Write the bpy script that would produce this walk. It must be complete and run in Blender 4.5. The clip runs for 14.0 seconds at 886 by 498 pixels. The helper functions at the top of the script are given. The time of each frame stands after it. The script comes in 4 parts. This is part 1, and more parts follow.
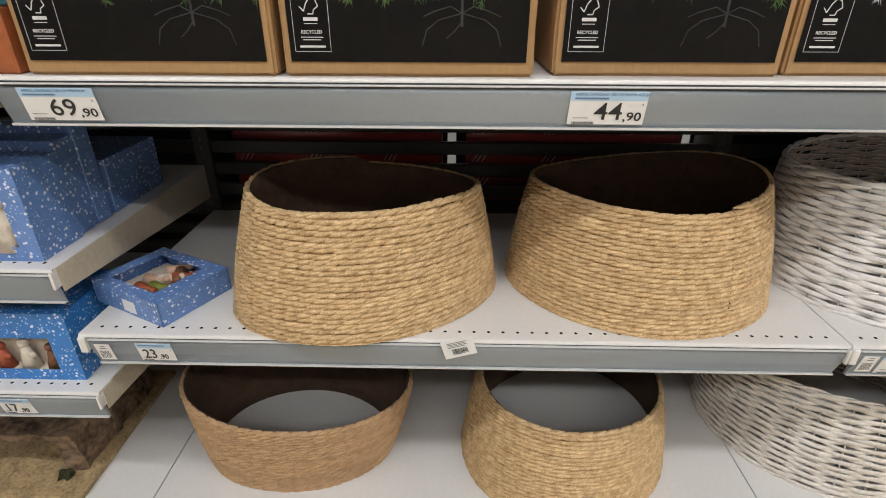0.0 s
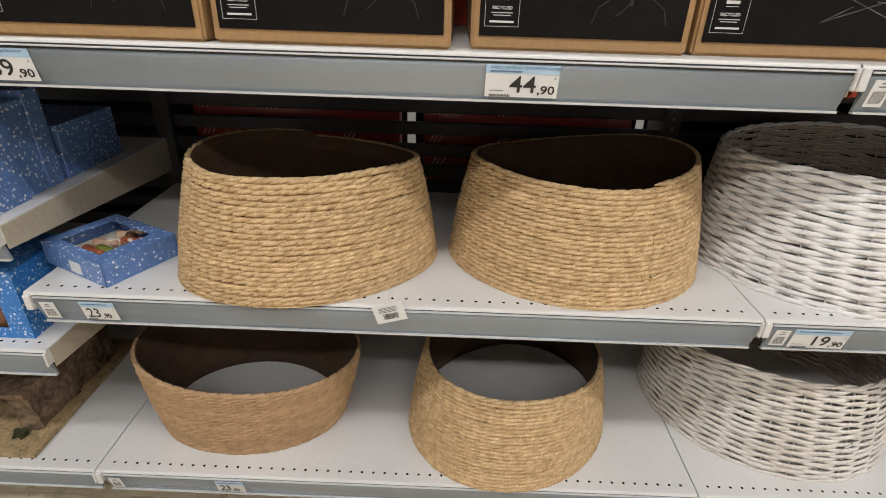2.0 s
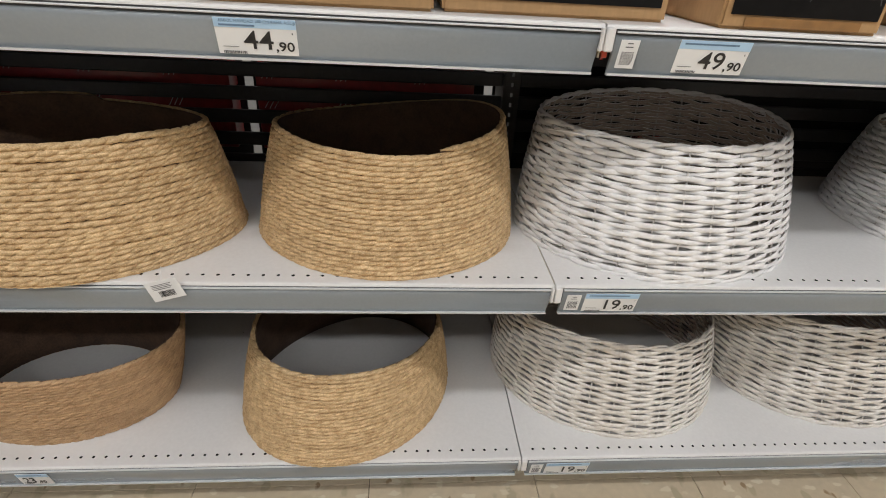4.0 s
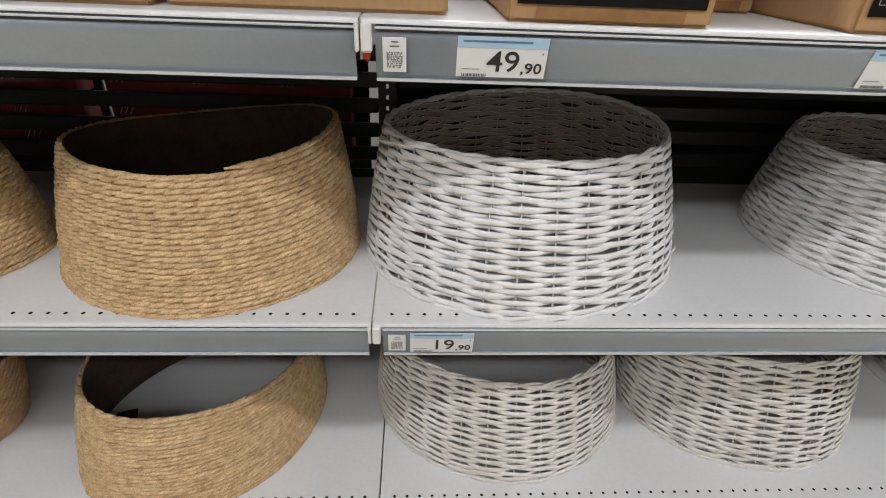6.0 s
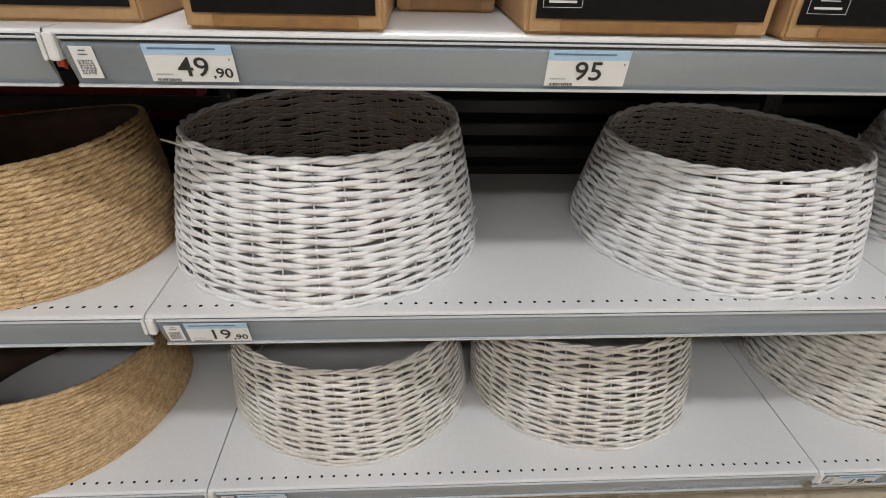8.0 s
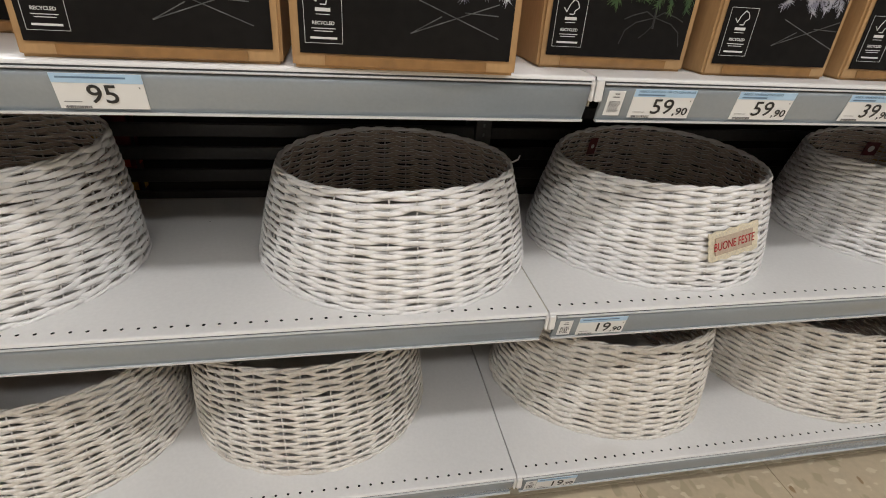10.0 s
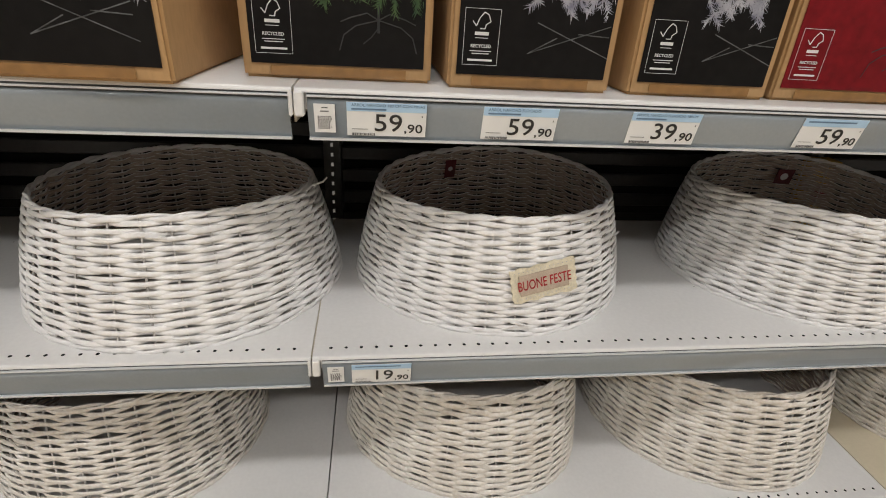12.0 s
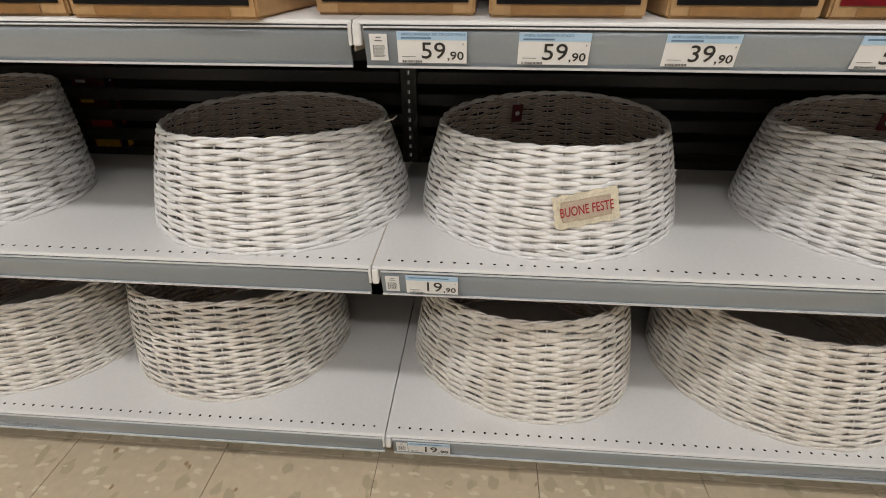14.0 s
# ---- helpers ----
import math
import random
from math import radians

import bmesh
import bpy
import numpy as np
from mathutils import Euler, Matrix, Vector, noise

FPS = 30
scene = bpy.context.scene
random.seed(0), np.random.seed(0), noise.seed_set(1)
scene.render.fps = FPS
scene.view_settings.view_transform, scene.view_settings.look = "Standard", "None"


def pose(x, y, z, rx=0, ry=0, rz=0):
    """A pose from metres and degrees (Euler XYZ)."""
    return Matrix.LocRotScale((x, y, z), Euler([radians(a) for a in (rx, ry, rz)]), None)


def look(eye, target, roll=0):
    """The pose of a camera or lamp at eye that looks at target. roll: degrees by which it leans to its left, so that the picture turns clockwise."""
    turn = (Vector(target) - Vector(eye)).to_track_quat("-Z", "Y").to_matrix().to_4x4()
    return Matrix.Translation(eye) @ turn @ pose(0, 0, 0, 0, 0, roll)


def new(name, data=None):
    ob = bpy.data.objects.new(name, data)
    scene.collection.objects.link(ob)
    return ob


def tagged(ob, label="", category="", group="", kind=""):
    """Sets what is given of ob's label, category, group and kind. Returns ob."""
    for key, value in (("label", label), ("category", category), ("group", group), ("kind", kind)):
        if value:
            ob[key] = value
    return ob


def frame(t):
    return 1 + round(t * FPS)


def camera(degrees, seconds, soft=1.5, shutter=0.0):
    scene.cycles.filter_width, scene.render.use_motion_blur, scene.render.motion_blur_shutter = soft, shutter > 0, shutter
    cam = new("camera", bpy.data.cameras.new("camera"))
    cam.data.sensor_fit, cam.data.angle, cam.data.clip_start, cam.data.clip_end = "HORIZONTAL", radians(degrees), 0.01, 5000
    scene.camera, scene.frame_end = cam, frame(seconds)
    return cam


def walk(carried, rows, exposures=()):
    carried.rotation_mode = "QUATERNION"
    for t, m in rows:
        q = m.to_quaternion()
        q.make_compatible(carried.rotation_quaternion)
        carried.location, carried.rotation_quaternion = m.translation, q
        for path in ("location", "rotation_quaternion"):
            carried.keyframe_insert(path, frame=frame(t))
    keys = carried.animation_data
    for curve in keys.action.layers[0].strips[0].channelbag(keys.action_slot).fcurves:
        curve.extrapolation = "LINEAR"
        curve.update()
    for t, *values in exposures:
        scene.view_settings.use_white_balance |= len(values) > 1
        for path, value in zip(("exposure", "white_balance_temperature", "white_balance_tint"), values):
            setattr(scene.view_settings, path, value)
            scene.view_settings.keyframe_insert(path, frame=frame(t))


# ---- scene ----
cam = camera(81.3, 14.0, soft=1.0)
PATH = [
    (0, (-0.015, 0.082, 1.16), (-0.05, 1.87, 0.266), 0.2),
    (0.5, (-0.022, 0.089, 1.17), (-0.109, 1.855, 0.235), -0.7),
    (1, (-0.018, 0.073, 1.158), (-0.123, 1.843, 0.232), -0.9),
    (1.5, (0.007, 0.064, 1.15), (-0.038, 1.837, 0.226), 0.2),
    (2, (0.099, 0.034, 1.14), (0.078, 1.811, 0.223), 1.8),
    (2.5, (0.217, 0.004, 1.15), (0.169, 1.76, 0.194), 2.9),
    (3, (0.306, -0.009, 1.139), (0.285, 1.734, 0.159), 3.4),
    (3.2, (0.328, -0.01, 1.128), (0.366, 1.733, 0.147), 3.9),
    (5.5, (0.591, 0.233, 1.131), (0.804, 1.928, 0.09), 3.5),
    (6, (0.727, 0.182, 1.129), (0.843, 1.898, 0.109), 2.6),
    (6.5, (0.831, 0.15, 1.148), (0.929, 1.853, 0.104), 2.2),
    (7, (0.889, 0.129, 1.153), (0.992, 1.829, 0.104), 2.0),
    (7.2, (0.926, 0.134, 1.155), (0.991, 1.831, 0.1), 1.5),
    (9.5, (1.484, 0.113, 1.181), (1.796, 1.811, 0.171), 3.3),
    (10, (1.620, 0.066, 1.185), (1.995, 1.780, 0.223), 4.1),
    (10.5, (1.745, 0.094, 1.181), (2.179, 1.8, 0.231), 4.1),
    (11, (1.888, 0.148, 1.171), (2.345, 1.846, 0.218), 4.4),
    (11.5, (1.996, 0.154, 1.172), (2.432, 1.865, 0.233), 4.4),
    (12, (2.097, 0.111, 1.177), (2.363, 1.878, 0.278), 3.8),
    (12.5, (2.184, 0.063, 1.18), (2.277, 1.843, 0.274), 3.6),
    (13, (2.216, 0.036, 1.168), (2.175, 1.813, 0.252), 2.0),
    (13.5, (2.218, 0.011, 1.15), (2.11, 1.768, 0.199), 0.7),
    (14, (2.195, -0.018, 1.139), (2.061, 1.713, 0.148), -0.0),
]
walk(cam, [(t, look(eye, target, roll)) for t, eye, target, roll in PATH],
     [(0, -0.06, 6420, 10), (3, -0.14, 6420, 10), (5.5, -0.29, 6050, 10), (7, -0.29, 6050, 10), (9.5, -0.29, 6450, 10), (14, -0.28, 6540, 10)])

# ---- light ----
world = bpy.data.worlds.new("World")
world.use_nodes = True
world.node_tree.nodes["Background"].inputs["Color"].default_value = (0.9, 0.95, 1.0, 1)
world.node_tree.nodes["Background"].inputs["Strength"].default_value = 0.05
scene.world = world
LAMP_POWER = 19.6
LAMP_COLOR = (0.985, 0.975, 0.965)
for lx in (-2.4, -0.6, 1.2, 3.0, 4.8):
    for ly, share in ((-0.55, 0.78), (-2.0, 1.05)):
        data = bpy.data.lights.new("tube_lamp", "AREA")
        data.shape, data.size, data.size_y = "RECTANGLE", 1.45, 0.22
        data.energy, data.color = LAMP_POWER * share, LAMP_COLOR
        new("tube_lamp", data).matrix_world = pose(lx, ly, 3.27)
for lx in (0.3, 2.1):
    # the next aisle, seen through the slots in the shelving's back
    data = bpy.data.lights.new("next_aisle_lamp", "AREA")
    data.shape, data.size, data.size_y = "RECTANGLE", 2.2, 0.22
    data.energy, data.color = 150.0, LAMP_COLOR
    new("next_aisle_lamp", data).matrix_world = pose(lx, 2.15, 3.27)


# ---- materials ----
def material(name, color, rough=0.5, metal=0.0, var=0.1, scale=8.0, fine=60.0, bump=0.0, coat=0.0, emit=0.0,
             color2=None, obj_random=0.0, stretch=(1, 1, 1), spec=0.5):
    """A principled material: two scales of noise in the colour, fine relief, and a shift per object."""
    m = bpy.data.materials.new(name)
    m.use_nodes = True
    nt = m.node_tree
    n, link = nt.nodes, nt.links.new
    b = n["Principled BSDF"]
    b.inputs["Roughness"].default_value, b.inputs["Metallic"].default_value = rough, metal
    b.inputs["Coat Weight"].default_value = coat
    b.inputs["Specular IOR Level"].default_value = spec
    co = n.new("ShaderNodeTexCoord")
    mp = n.new("ShaderNodeMapping")
    mp.inputs["Scale"].default_value = stretch
    link(co.outputs["Object"], mp.inputs["Vector"])
    big, small = n.new("ShaderNodeTexNoise"), n.new("ShaderNodeTexNoise")
    big.inputs["Scale"].default_value, big.inputs["Detail"].default_value = scale, 5
    small.inputs["Scale"].default_value, small.inputs["Detail"].default_value = fine, 4
    for t in (big, small):
        link(mp.outputs["Vector"], t.inputs["Vector"])
    add = n.new("ShaderNodeMath")
    add.operation = "MULTIPLY_ADD"
    link(small.outputs["Fac"], add.inputs[0])
    add.inputs[1].default_value = 0.5
    half = n.new("ShaderNodeMath")
    half.operation = "MULTIPLY"
    half.inputs[1].default_value = 0.5
    link(big.outputs["Fac"], half.inputs[0])
    link(half.outputs[0], add.inputs[2])
    ramp = n.new("ShaderNodeValToRGB")
    c2 = color2 or tuple(c * (1 - 2.2 * var) for c in color)
    ramp.color_ramp.elements[0].position, ramp.color_ramp.elements[1].position = 0.36, 0.62
    ramp.color_ramp.elements[0].color, ramp.color_ramp.elements[1].color = (*c2, 1), (*color, 1)
    link(add.outputs[0], ramp.inputs["Fac"])
    out = ramp.outputs["Color"]
    if obj_random:
        info, mr, hsv = n.new("ShaderNodeObjectInfo"), n.new("ShaderNodeMapRange"), n.new("ShaderNodeHueSaturation")
        mr.inputs["To Min"].default_value, mr.inputs["To Max"].default_value = 1 - obj_random, 1 + obj_random
        link(info.outputs["Random"], mr.inputs["Value"])
        link(mr.outputs["Result"], hsv.inputs["Value"])
        link(out, hsv.inputs["Color"])
        out = hsv.outputs["Color"]
    link(out, b.inputs["Base Color"])
    if bump:
        bp = n.new("ShaderNodeBump")
        bp.inputs["Strength"].default_value, bp.inputs["Distance"].default_value = bump, 0.002
        link(small.outputs["Fac"], bp.inputs["Height"])
        link(bp.outputs["Normal"], b.inputs["Normal"])
    if emit:
        b.inputs["Emission Color"].default_value = (*color, 1)
        b.inputs["Emission Strength"].default_value = emit
    return m


def mix_in(m, fac_socket, color):
    """Lay a second colour over a material's base colour, where a socket says."""
    nt = m.node_tree
    b = nt.nodes["Principled BSDF"]
    old = b.inputs["Base Color"].links[0].from_socket
    mix = nt.nodes.new("ShaderNodeMix")
    mix.data_type = "RGBA"
    nt.links.new(fac_socket, mix.inputs["Factor"])
    nt.links.new(old, mix.inputs["A"])
    mix.inputs["B"].default_value = (*color, 1)
    nt.links.new(mix.outputs["Result"], b.inputs["Base Color"])


def voronoi_mask(m, scale, lo, hi, warp=0.0, randomness=1.0, squash=(1, 1, 1)):
    """A mask that is 1 inside small cells' centres and 0 between them."""
    nt = m.node_tree
    n, link = nt.nodes, nt.links.new
    co, mp = n.new("ShaderNodeTexCoord"), n.new("ShaderNodeMapping")
    mp.inputs["Scale"].default_value = squash
    link(co.outputs["Object"], mp.inputs["Vector"])
    vec = mp.outputs["Vector"]
    if warp:
        no, ad = n.new("ShaderNodeTexNoise"), n.new("ShaderNodeMixRGB")
        no.inputs["Scale"].default_value = scale * 1.4
        ad.blend_type = "ADD"
        ad.inputs["Fac"].default_value = warp
        link(vec, no.inputs["Vector"])
        link(vec, ad.inputs["Color1"])
        link(no.outputs["Color"], ad.inputs["Color2"])
        vec = ad.outputs["Color"]
    v, r = n.new("ShaderNodeTexVoronoi"), n.new("ShaderNodeMapRange")
    v.inputs["Scale"].default_value, v.inputs["Randomness"].default_value = scale, randomness
    link(vec, v.inputs["Vector"])
    link(v.outputs["Distance"], r.inputs["Value"])
    r.inputs["From Min"].default_value, r.inputs["From Max"].default_value = lo, hi
    r.inputs["To Min"].default_value, r.inputs["To Max"].default_value = 1, 0
    return r.outputs["Result"]


SHELF_WHITE = material("shelf_white", (0.76, 0.75, 0.74), 0.38, var=0.03, scale=3, fine=120, bump=0.04, coat=0.1)
mix_in(SHELF_WHITE, voronoi_mask(SHELF_WHITE, 9, 0.012, 0.022, 0.02, squash=(1, 1.6, 1)), (0.22, 0.20, 0.18))
mix_in(SHELF_WHITE, voronoi_mask(SHELF_WHITE, 3.1, 0.02, 0.16, 0.12, squash=(0.7, 1.5, 1)), (0.66, 0.64, 0.61))
SHELF_CREAM = material("shelf_cream", (0.66, 0.58, 0.43), 0.4, var=0.03, scale=3, fine=120, bump=0.04)
BRACKET_WHITE = material("bracket_white", (0.60, 0.54, 0.43), 0.42, var=0.08, scale=9, fine=90, bump=0.05)
RAIL_GREY = material("rail_grey", (0.27, 0.305, 0.338), 0.24, var=0.03, scale=4, fine=200, coat=0.5)
RAIL_CLEAR = material("rail_clear_edge", (0.62, 0.64, 0.66), 0.14, var=0.03, scale=6, coat=0.6)
RAIL_DARK = material("rail_groove", (0.05, 0.05, 0.052), 0.4)
# Underside coloured dark, adding shade below by cutting the bounced light.
UNDERSIDE_SHADE = material("shelf_underside_shade", (0.16, 0.155, 0.15), 0.6, var=0.1)
# Near black stands in for the shade down inside the punched holes.
HOLE = material("hole_shade", (0.012, 0.012, 0.012), 0.9)
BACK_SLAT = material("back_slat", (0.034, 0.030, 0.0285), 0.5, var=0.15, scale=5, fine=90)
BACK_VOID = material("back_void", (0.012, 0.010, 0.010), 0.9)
UPRIGHT = material("upright_dark", (0.06, 0.055, 0.05), 0.5, var=0.1)
CARD = material("cardboard", (0.41, 0.245, 0.108), 0.75, var=0.07, scale=5, fine=160, bump=0.12, stretch=(1, 1, 0.35), obj_random=0.06)
TAPE = material("packing_tape", (0.31, 0.16, 0.055), 0.22, var=0.12, scale=18, fine=60, coat=0.4)
PRINT_BLACK = material("print_black", (0.010, 0.009, 0.0088), 0.45, var=0.2, scale=6, spec=0.12)
PRINT_RED = material("print_red", (0.20, 0.007, 0.012), 0.42, var=0.18, scale=4, spec=0.2)
PRINT_WHITE = material("print_white", (0.70, 0.70, 0.70), 0.5, var=0.02)
PRINT_STEEL = material("print_steel", (0.13, 0.135, 0.14), 0.4, var=0.3, scale=45, color2=(0.015, 0.015, 0.016))
PRINT_DARKSTEEL = material("print_darksteel", (0.034, 0.035, 0.038), 0.4, var=0.3, scale=30)
PINE = material("print_pine", (0.085, 0.15, 0.045), 0.55, var=0.2, scale=40, color2=(0.03, 0.07, 0.03))
FROST = material("print_frosted_pine", (0.62, 0.63, 0.68), 0.55, var=0.2, scale=40, color2=(0.25, 0.25, 0.34))
TAG_WHITE = material("tag_white", (0.78, 0.785, 0.79), 0.35, var=0.015, scale=10, coat=0.2)
TAG_BLUE = material("tag_blue", (0.42, 0.62, 0.83), 0.35, var=0.03, scale=20, coat=0.2)
INK = material("ink", (0.018, 0.018, 0.02), 0.45, var=0.1)
INK_GREY = material("ink_grey", (0.14, 0.14, 0.15), 0.5, var=0.1)
INK_BLUE = material("ink_blue", (0.13, 0.22, 0.36), 0.5, var=0.1)
WICKER = material("white_wicker", (0.85, 0.84, 0.835), 0.5, var=0.10, scale=9, fine=130, bump=0.3,
                  color2=(0.77, 0.745, 0.73), obj_random=0.035)
WICKER_CREAM = material("cream_wicker", (0.82, 0.79, 0.745), 0.52, var=0.10, scale=9, fine=130, bump=0.3,
                        color2=(0.66, 0.60, 0.53), obj_random=0.035)
# Bare willow brown, darkened further for the shade inside the collars.
SHADED_BARE_WILLOW = material("shaded_bare_willow", (0.52, 0.425, 0.355), 0.7, var=0.15, scale=14, fine=120, bump=0.3, color2=(0.42, 0.335, 0.27))
STAKE = material("wicker_stake", (0.64, 0.61, 0.58), 0.6, var=0.15, scale=20, fine=120, bump=0.3)
ROPE = material("seagrass_rope", (0.76, 0.555, 0.31), 0.58, var=0.2, scale=70, fine=420, bump=0.4,
                color2=(0.40, 0.245, 0.11), obj_random=0.06)
ROPE_RED = material("reddish_rope", (0.55, 0.36, 0.195), 0.70, var=0.2, scale=50, fine=400, bump=0.4,
                    color2=(0.37, 0.225, 0.115), obj_random=0.07)
LINING = material("basket_lining", (0.115, 0.064, 0.038), 0.9, var=0.2, scale=30, fine=200, bump=0.3)
SNOW_BLUE = material("snow_print_blue", (0.13, 0.255, 0.58), 0.38, var=0.12, scale=6, coat=0.2)
mix_in(SNOW_BLUE, voronoi_mask(SNOW_BLUE, 92, 0.22, 0.28), (0.72, 0.76, 0.86))
mix_in(SNOW_BLUE, voronoi_mask(SNOW_BLUE, 150, 0.14, 0.22), (0.55, 0.63, 0.80))
SNOW_AZURE = material("snow_print_azure", (0.03, 0.21, 0.62), 0.35, var=0.12, scale=6, coat=0.2)
mix_in(SNOW_AZURE, voronoi_mask(SNOW_AZURE, 84, 0.20, 0.26), (0.70, 0.76, 0.88))
mix_in(SNOW_AZURE, voronoi_mask(SNOW_AZURE, 160, 0.20, 0.28), (0.45, 0.60, 0.82))
BARK = material("bark", (0.26, 0.175, 0.11), 0.9, var=0.25, scale=18, fine=70, bump=1.0, color2=(0.035, 0.02, 0.012))
STRAW = material("straw_ground", (0.50, 0.36, 0.19), 0.9, var=0.25, scale=40, fine=150, bump=0.8)
MOSS = material("moss", (0.055, 0.06, 0.022), 0.95, var=0.3, scale=40, fine=150, bump=1.0)
RED_CARD = material("red_card", (0.27, 0.018, 0.018), 0.35, var=0.15, scale=12, coat=0.3)
RED_TAG = material("red_tag", (0.12, 0.008, 0.016), 0.45, var=0.15, scale=40)
FILM = material("clear_film", (0.75, 0.72, 0.70), 0.08, var=0.1, scale=30, coat=0.8)
LACE = material("cream_lace", (0.76, 0.69, 0.53), 0.8, var=0.1, scale=90, fine=260, bump=0.6)
LINEN = material("linen", (0.52, 0.42, 0.33), 0.85, var=0.1, scale=60, fine=320, bump=0.5)
STITCH = material("red_stitch", (0.40, 0.016, 0.022), 0.7, var=0.15, scale=80)
SCARLET = material("scarlet_print", (0.55, 0.06, 0.02), 0.35, var=0.2, scale=25)
YELLOW = material("yellow_print", (0.72, 0.42, 0.03), 0.4, var=0.15, scale=20)
ORANGE = material("orange_card", (0.40, 0.115, 0.035), 0.6, var=0.15, scale=10)
PALE_BLUE = material("pale_blue_card", (0.12, 0.42, 0.62), 0.5, var=0.1, scale=10)
SKIN = material("doll_clay", (0.55, 0.36, 0.25), 0.6, var=0.1, scale=30)
DOLLS = [material("doll_" + n, c, 0.6, var=0.12, scale=40) for n, c in (
    ("cream", (0.70, 0.62, 0.52)), ("brown", (0.22, 0.10, 0.05)), ("olive", (0.20, 0.22, 0.03)), ("rust", (0.38, 0.09, 0.04)))]
WALL = material("wall_paint", (0.36, 0.35, 0.33), 0.8, var=0.05, scale=1.5, fine=40, bump=0.1)
CEILING = material("ceiling_paint", (0.50, 0.50, 0.50), 0.85, var=0.03, scale=1.0, fine=30)
LAMP_BODY = material("lamp_body", (0.75, 0.75, 0.75), 0.4)
LAMP_GLOW = material("lamp_glow", (1.0, 0.97, 0.93), 0.5, emit=3.0)
GROUT = material("floor_joint", (0.16, 0.13, 0.095), 0.85, var=0.15, scale=12)
TERRAZZO = material("terrazzo", (0.62, 0.51, 0.36), 0.32, var=0.06, scale=5, fine=50, coat=0.12, obj_random=0.05)
mix_in(TERRAZZO, voronoi_mask(TERRAZZO, 17, 0.22, 0.30, 0.05, squash=(1.0, 0.6, 1)), (0.47, 0.39, 0.26))
mix_in(TERRAZZO, voronoi_mask(TERRAZZO, 29, 0.20, 0.28, 0.03, squash=(0.6, 1.0, 1)), (0.70, 0.61, 0.46))
mix_in(TERRAZZO, voronoi_mask(TERRAZZO, 14, 0.08, 0.13, 0.05, squash=(1.3, 0.8, 1)), (0.33, 0.22, 0.12))
# one pattern runs on from tile to tile
geo = TERRAZZO.node_tree.nodes.new("ShaderNodeNewGeometry")
for link in [l for l in TERRAZZO.node_tree.links if l.from_node.type == "TEX_COORD"]:
    TERRAZZO.node_tree.links.new(geo.outputs["Position"], link.to_socket)


# ---- mesh helpers ----
def thing(name, x=0, y=0, z=0, rz=0, rx=0, ry=0):
    ob = new(name)
    ob.empty_display_size = 0.05
    ob.matrix_world = pose(x, y, z, rx, ry, rz)
    return ob


def part(name, bm, mat, parent=None, label="", smooth=False):
    me = bpy.data.meshes.new(name)
    bm.to_mesh(me)
    bm.free()
    return dress(name, me, mat, parent, label, smooth)


def dress(name, me, mat, parent=None, label="", smooth=False):
    if not me.materials:
        me.materials.append(mat)
    if smooth:
        me.polygons.foreach_set("use_smooth", [True] * len(me.polygons))
    ob = new(name, me)
    if parent:
        ob.parent = parent
    if label:
        ob["label"] = label
    return ob


def from_arrays(name, verts, quads, mat, parent=None, label="", smooth=True):
    me = bpy.data.meshes.new(name)
    me.from_pydata(verts.tolist() if hasattr(verts, "tolist") else verts, [], quads.tolist() if hasattr(quads, "tolist") else quads)
    me.update()
    return dress(name, me, mat, parent, label, smooth)


def box(bm, x0, x1, y0, y1, z0, z1, bevel=0.0, seg=1, m=None):
    res = bmesh.ops.create_cube(bm, size=1.0, matrix=Matrix.Translation(((x0 + x1) / 2, (y0 + y1) / 2, (z0 + z1) / 2)) @ Matrix.Diagonal((x1 - x0, y1 - y0, z1 - z0, 1)))
    vs = res["verts"]
    if bevel:
        es = list({e for v in vs for e in v.link_edges})
        out = bmesh.ops.bevel(bm, geom=es, offset=bevel, segments=seg, affect="EDGES", profile=0.5)
        vs = list({v for f in out["faces"] for v in f.verts} | {v for v in vs if v.is_valid})
    if m is not None:
        bmesh.ops.transform(bm, matrix=m, verts=vs)
    return bm


def boxed(name, dims, mat, parent=None, label="", bevel=0.0, seg=1, m=None):
    return part(name, box(bmesh.new(), *dims, bevel=bevel, seg=seg, m=m), mat, parent, label)


def rod(bm, a, b, r, sides=6, r2=None):
    a, b = Vector(a), Vector(b)
    d = b - a
    q = d.to_track_quat("Z", "Y").to_matrix().to_4x4()
    bmesh.ops.create_cone(bm, cap_ends=True, segments=sides, radius1=r, radius2=r if r2 is None else r2, depth=d.length,
                          matrix=Matrix.Translation((a + b) / 2) @ q)
    return bm


def extrude_profile(name, pts, x0, x1, mat, parent=None, label=""):
    """A closed outline of (y, z) drawn out along x."""
    n = len(pts)
    verts = [(x, y, z) for x in (x0, x1) for y, z in pts]
    faces = [(i, (i + 1) % n, n + (i + 1) % n, n + i) for i in range(n)]
    faces += [tuple(range(n))[::-1], tuple(range(n, 2 * n))]
    bm = bmesh.new()
    vs = [bm.verts.new(v) for v in verts]
    for f in faces:
        bm.faces.new([vs[i] for i in f])
    bmesh.ops.recalc_face_normals(bm, faces=bm.faces)
    return part(name, bm, mat, parent, label)


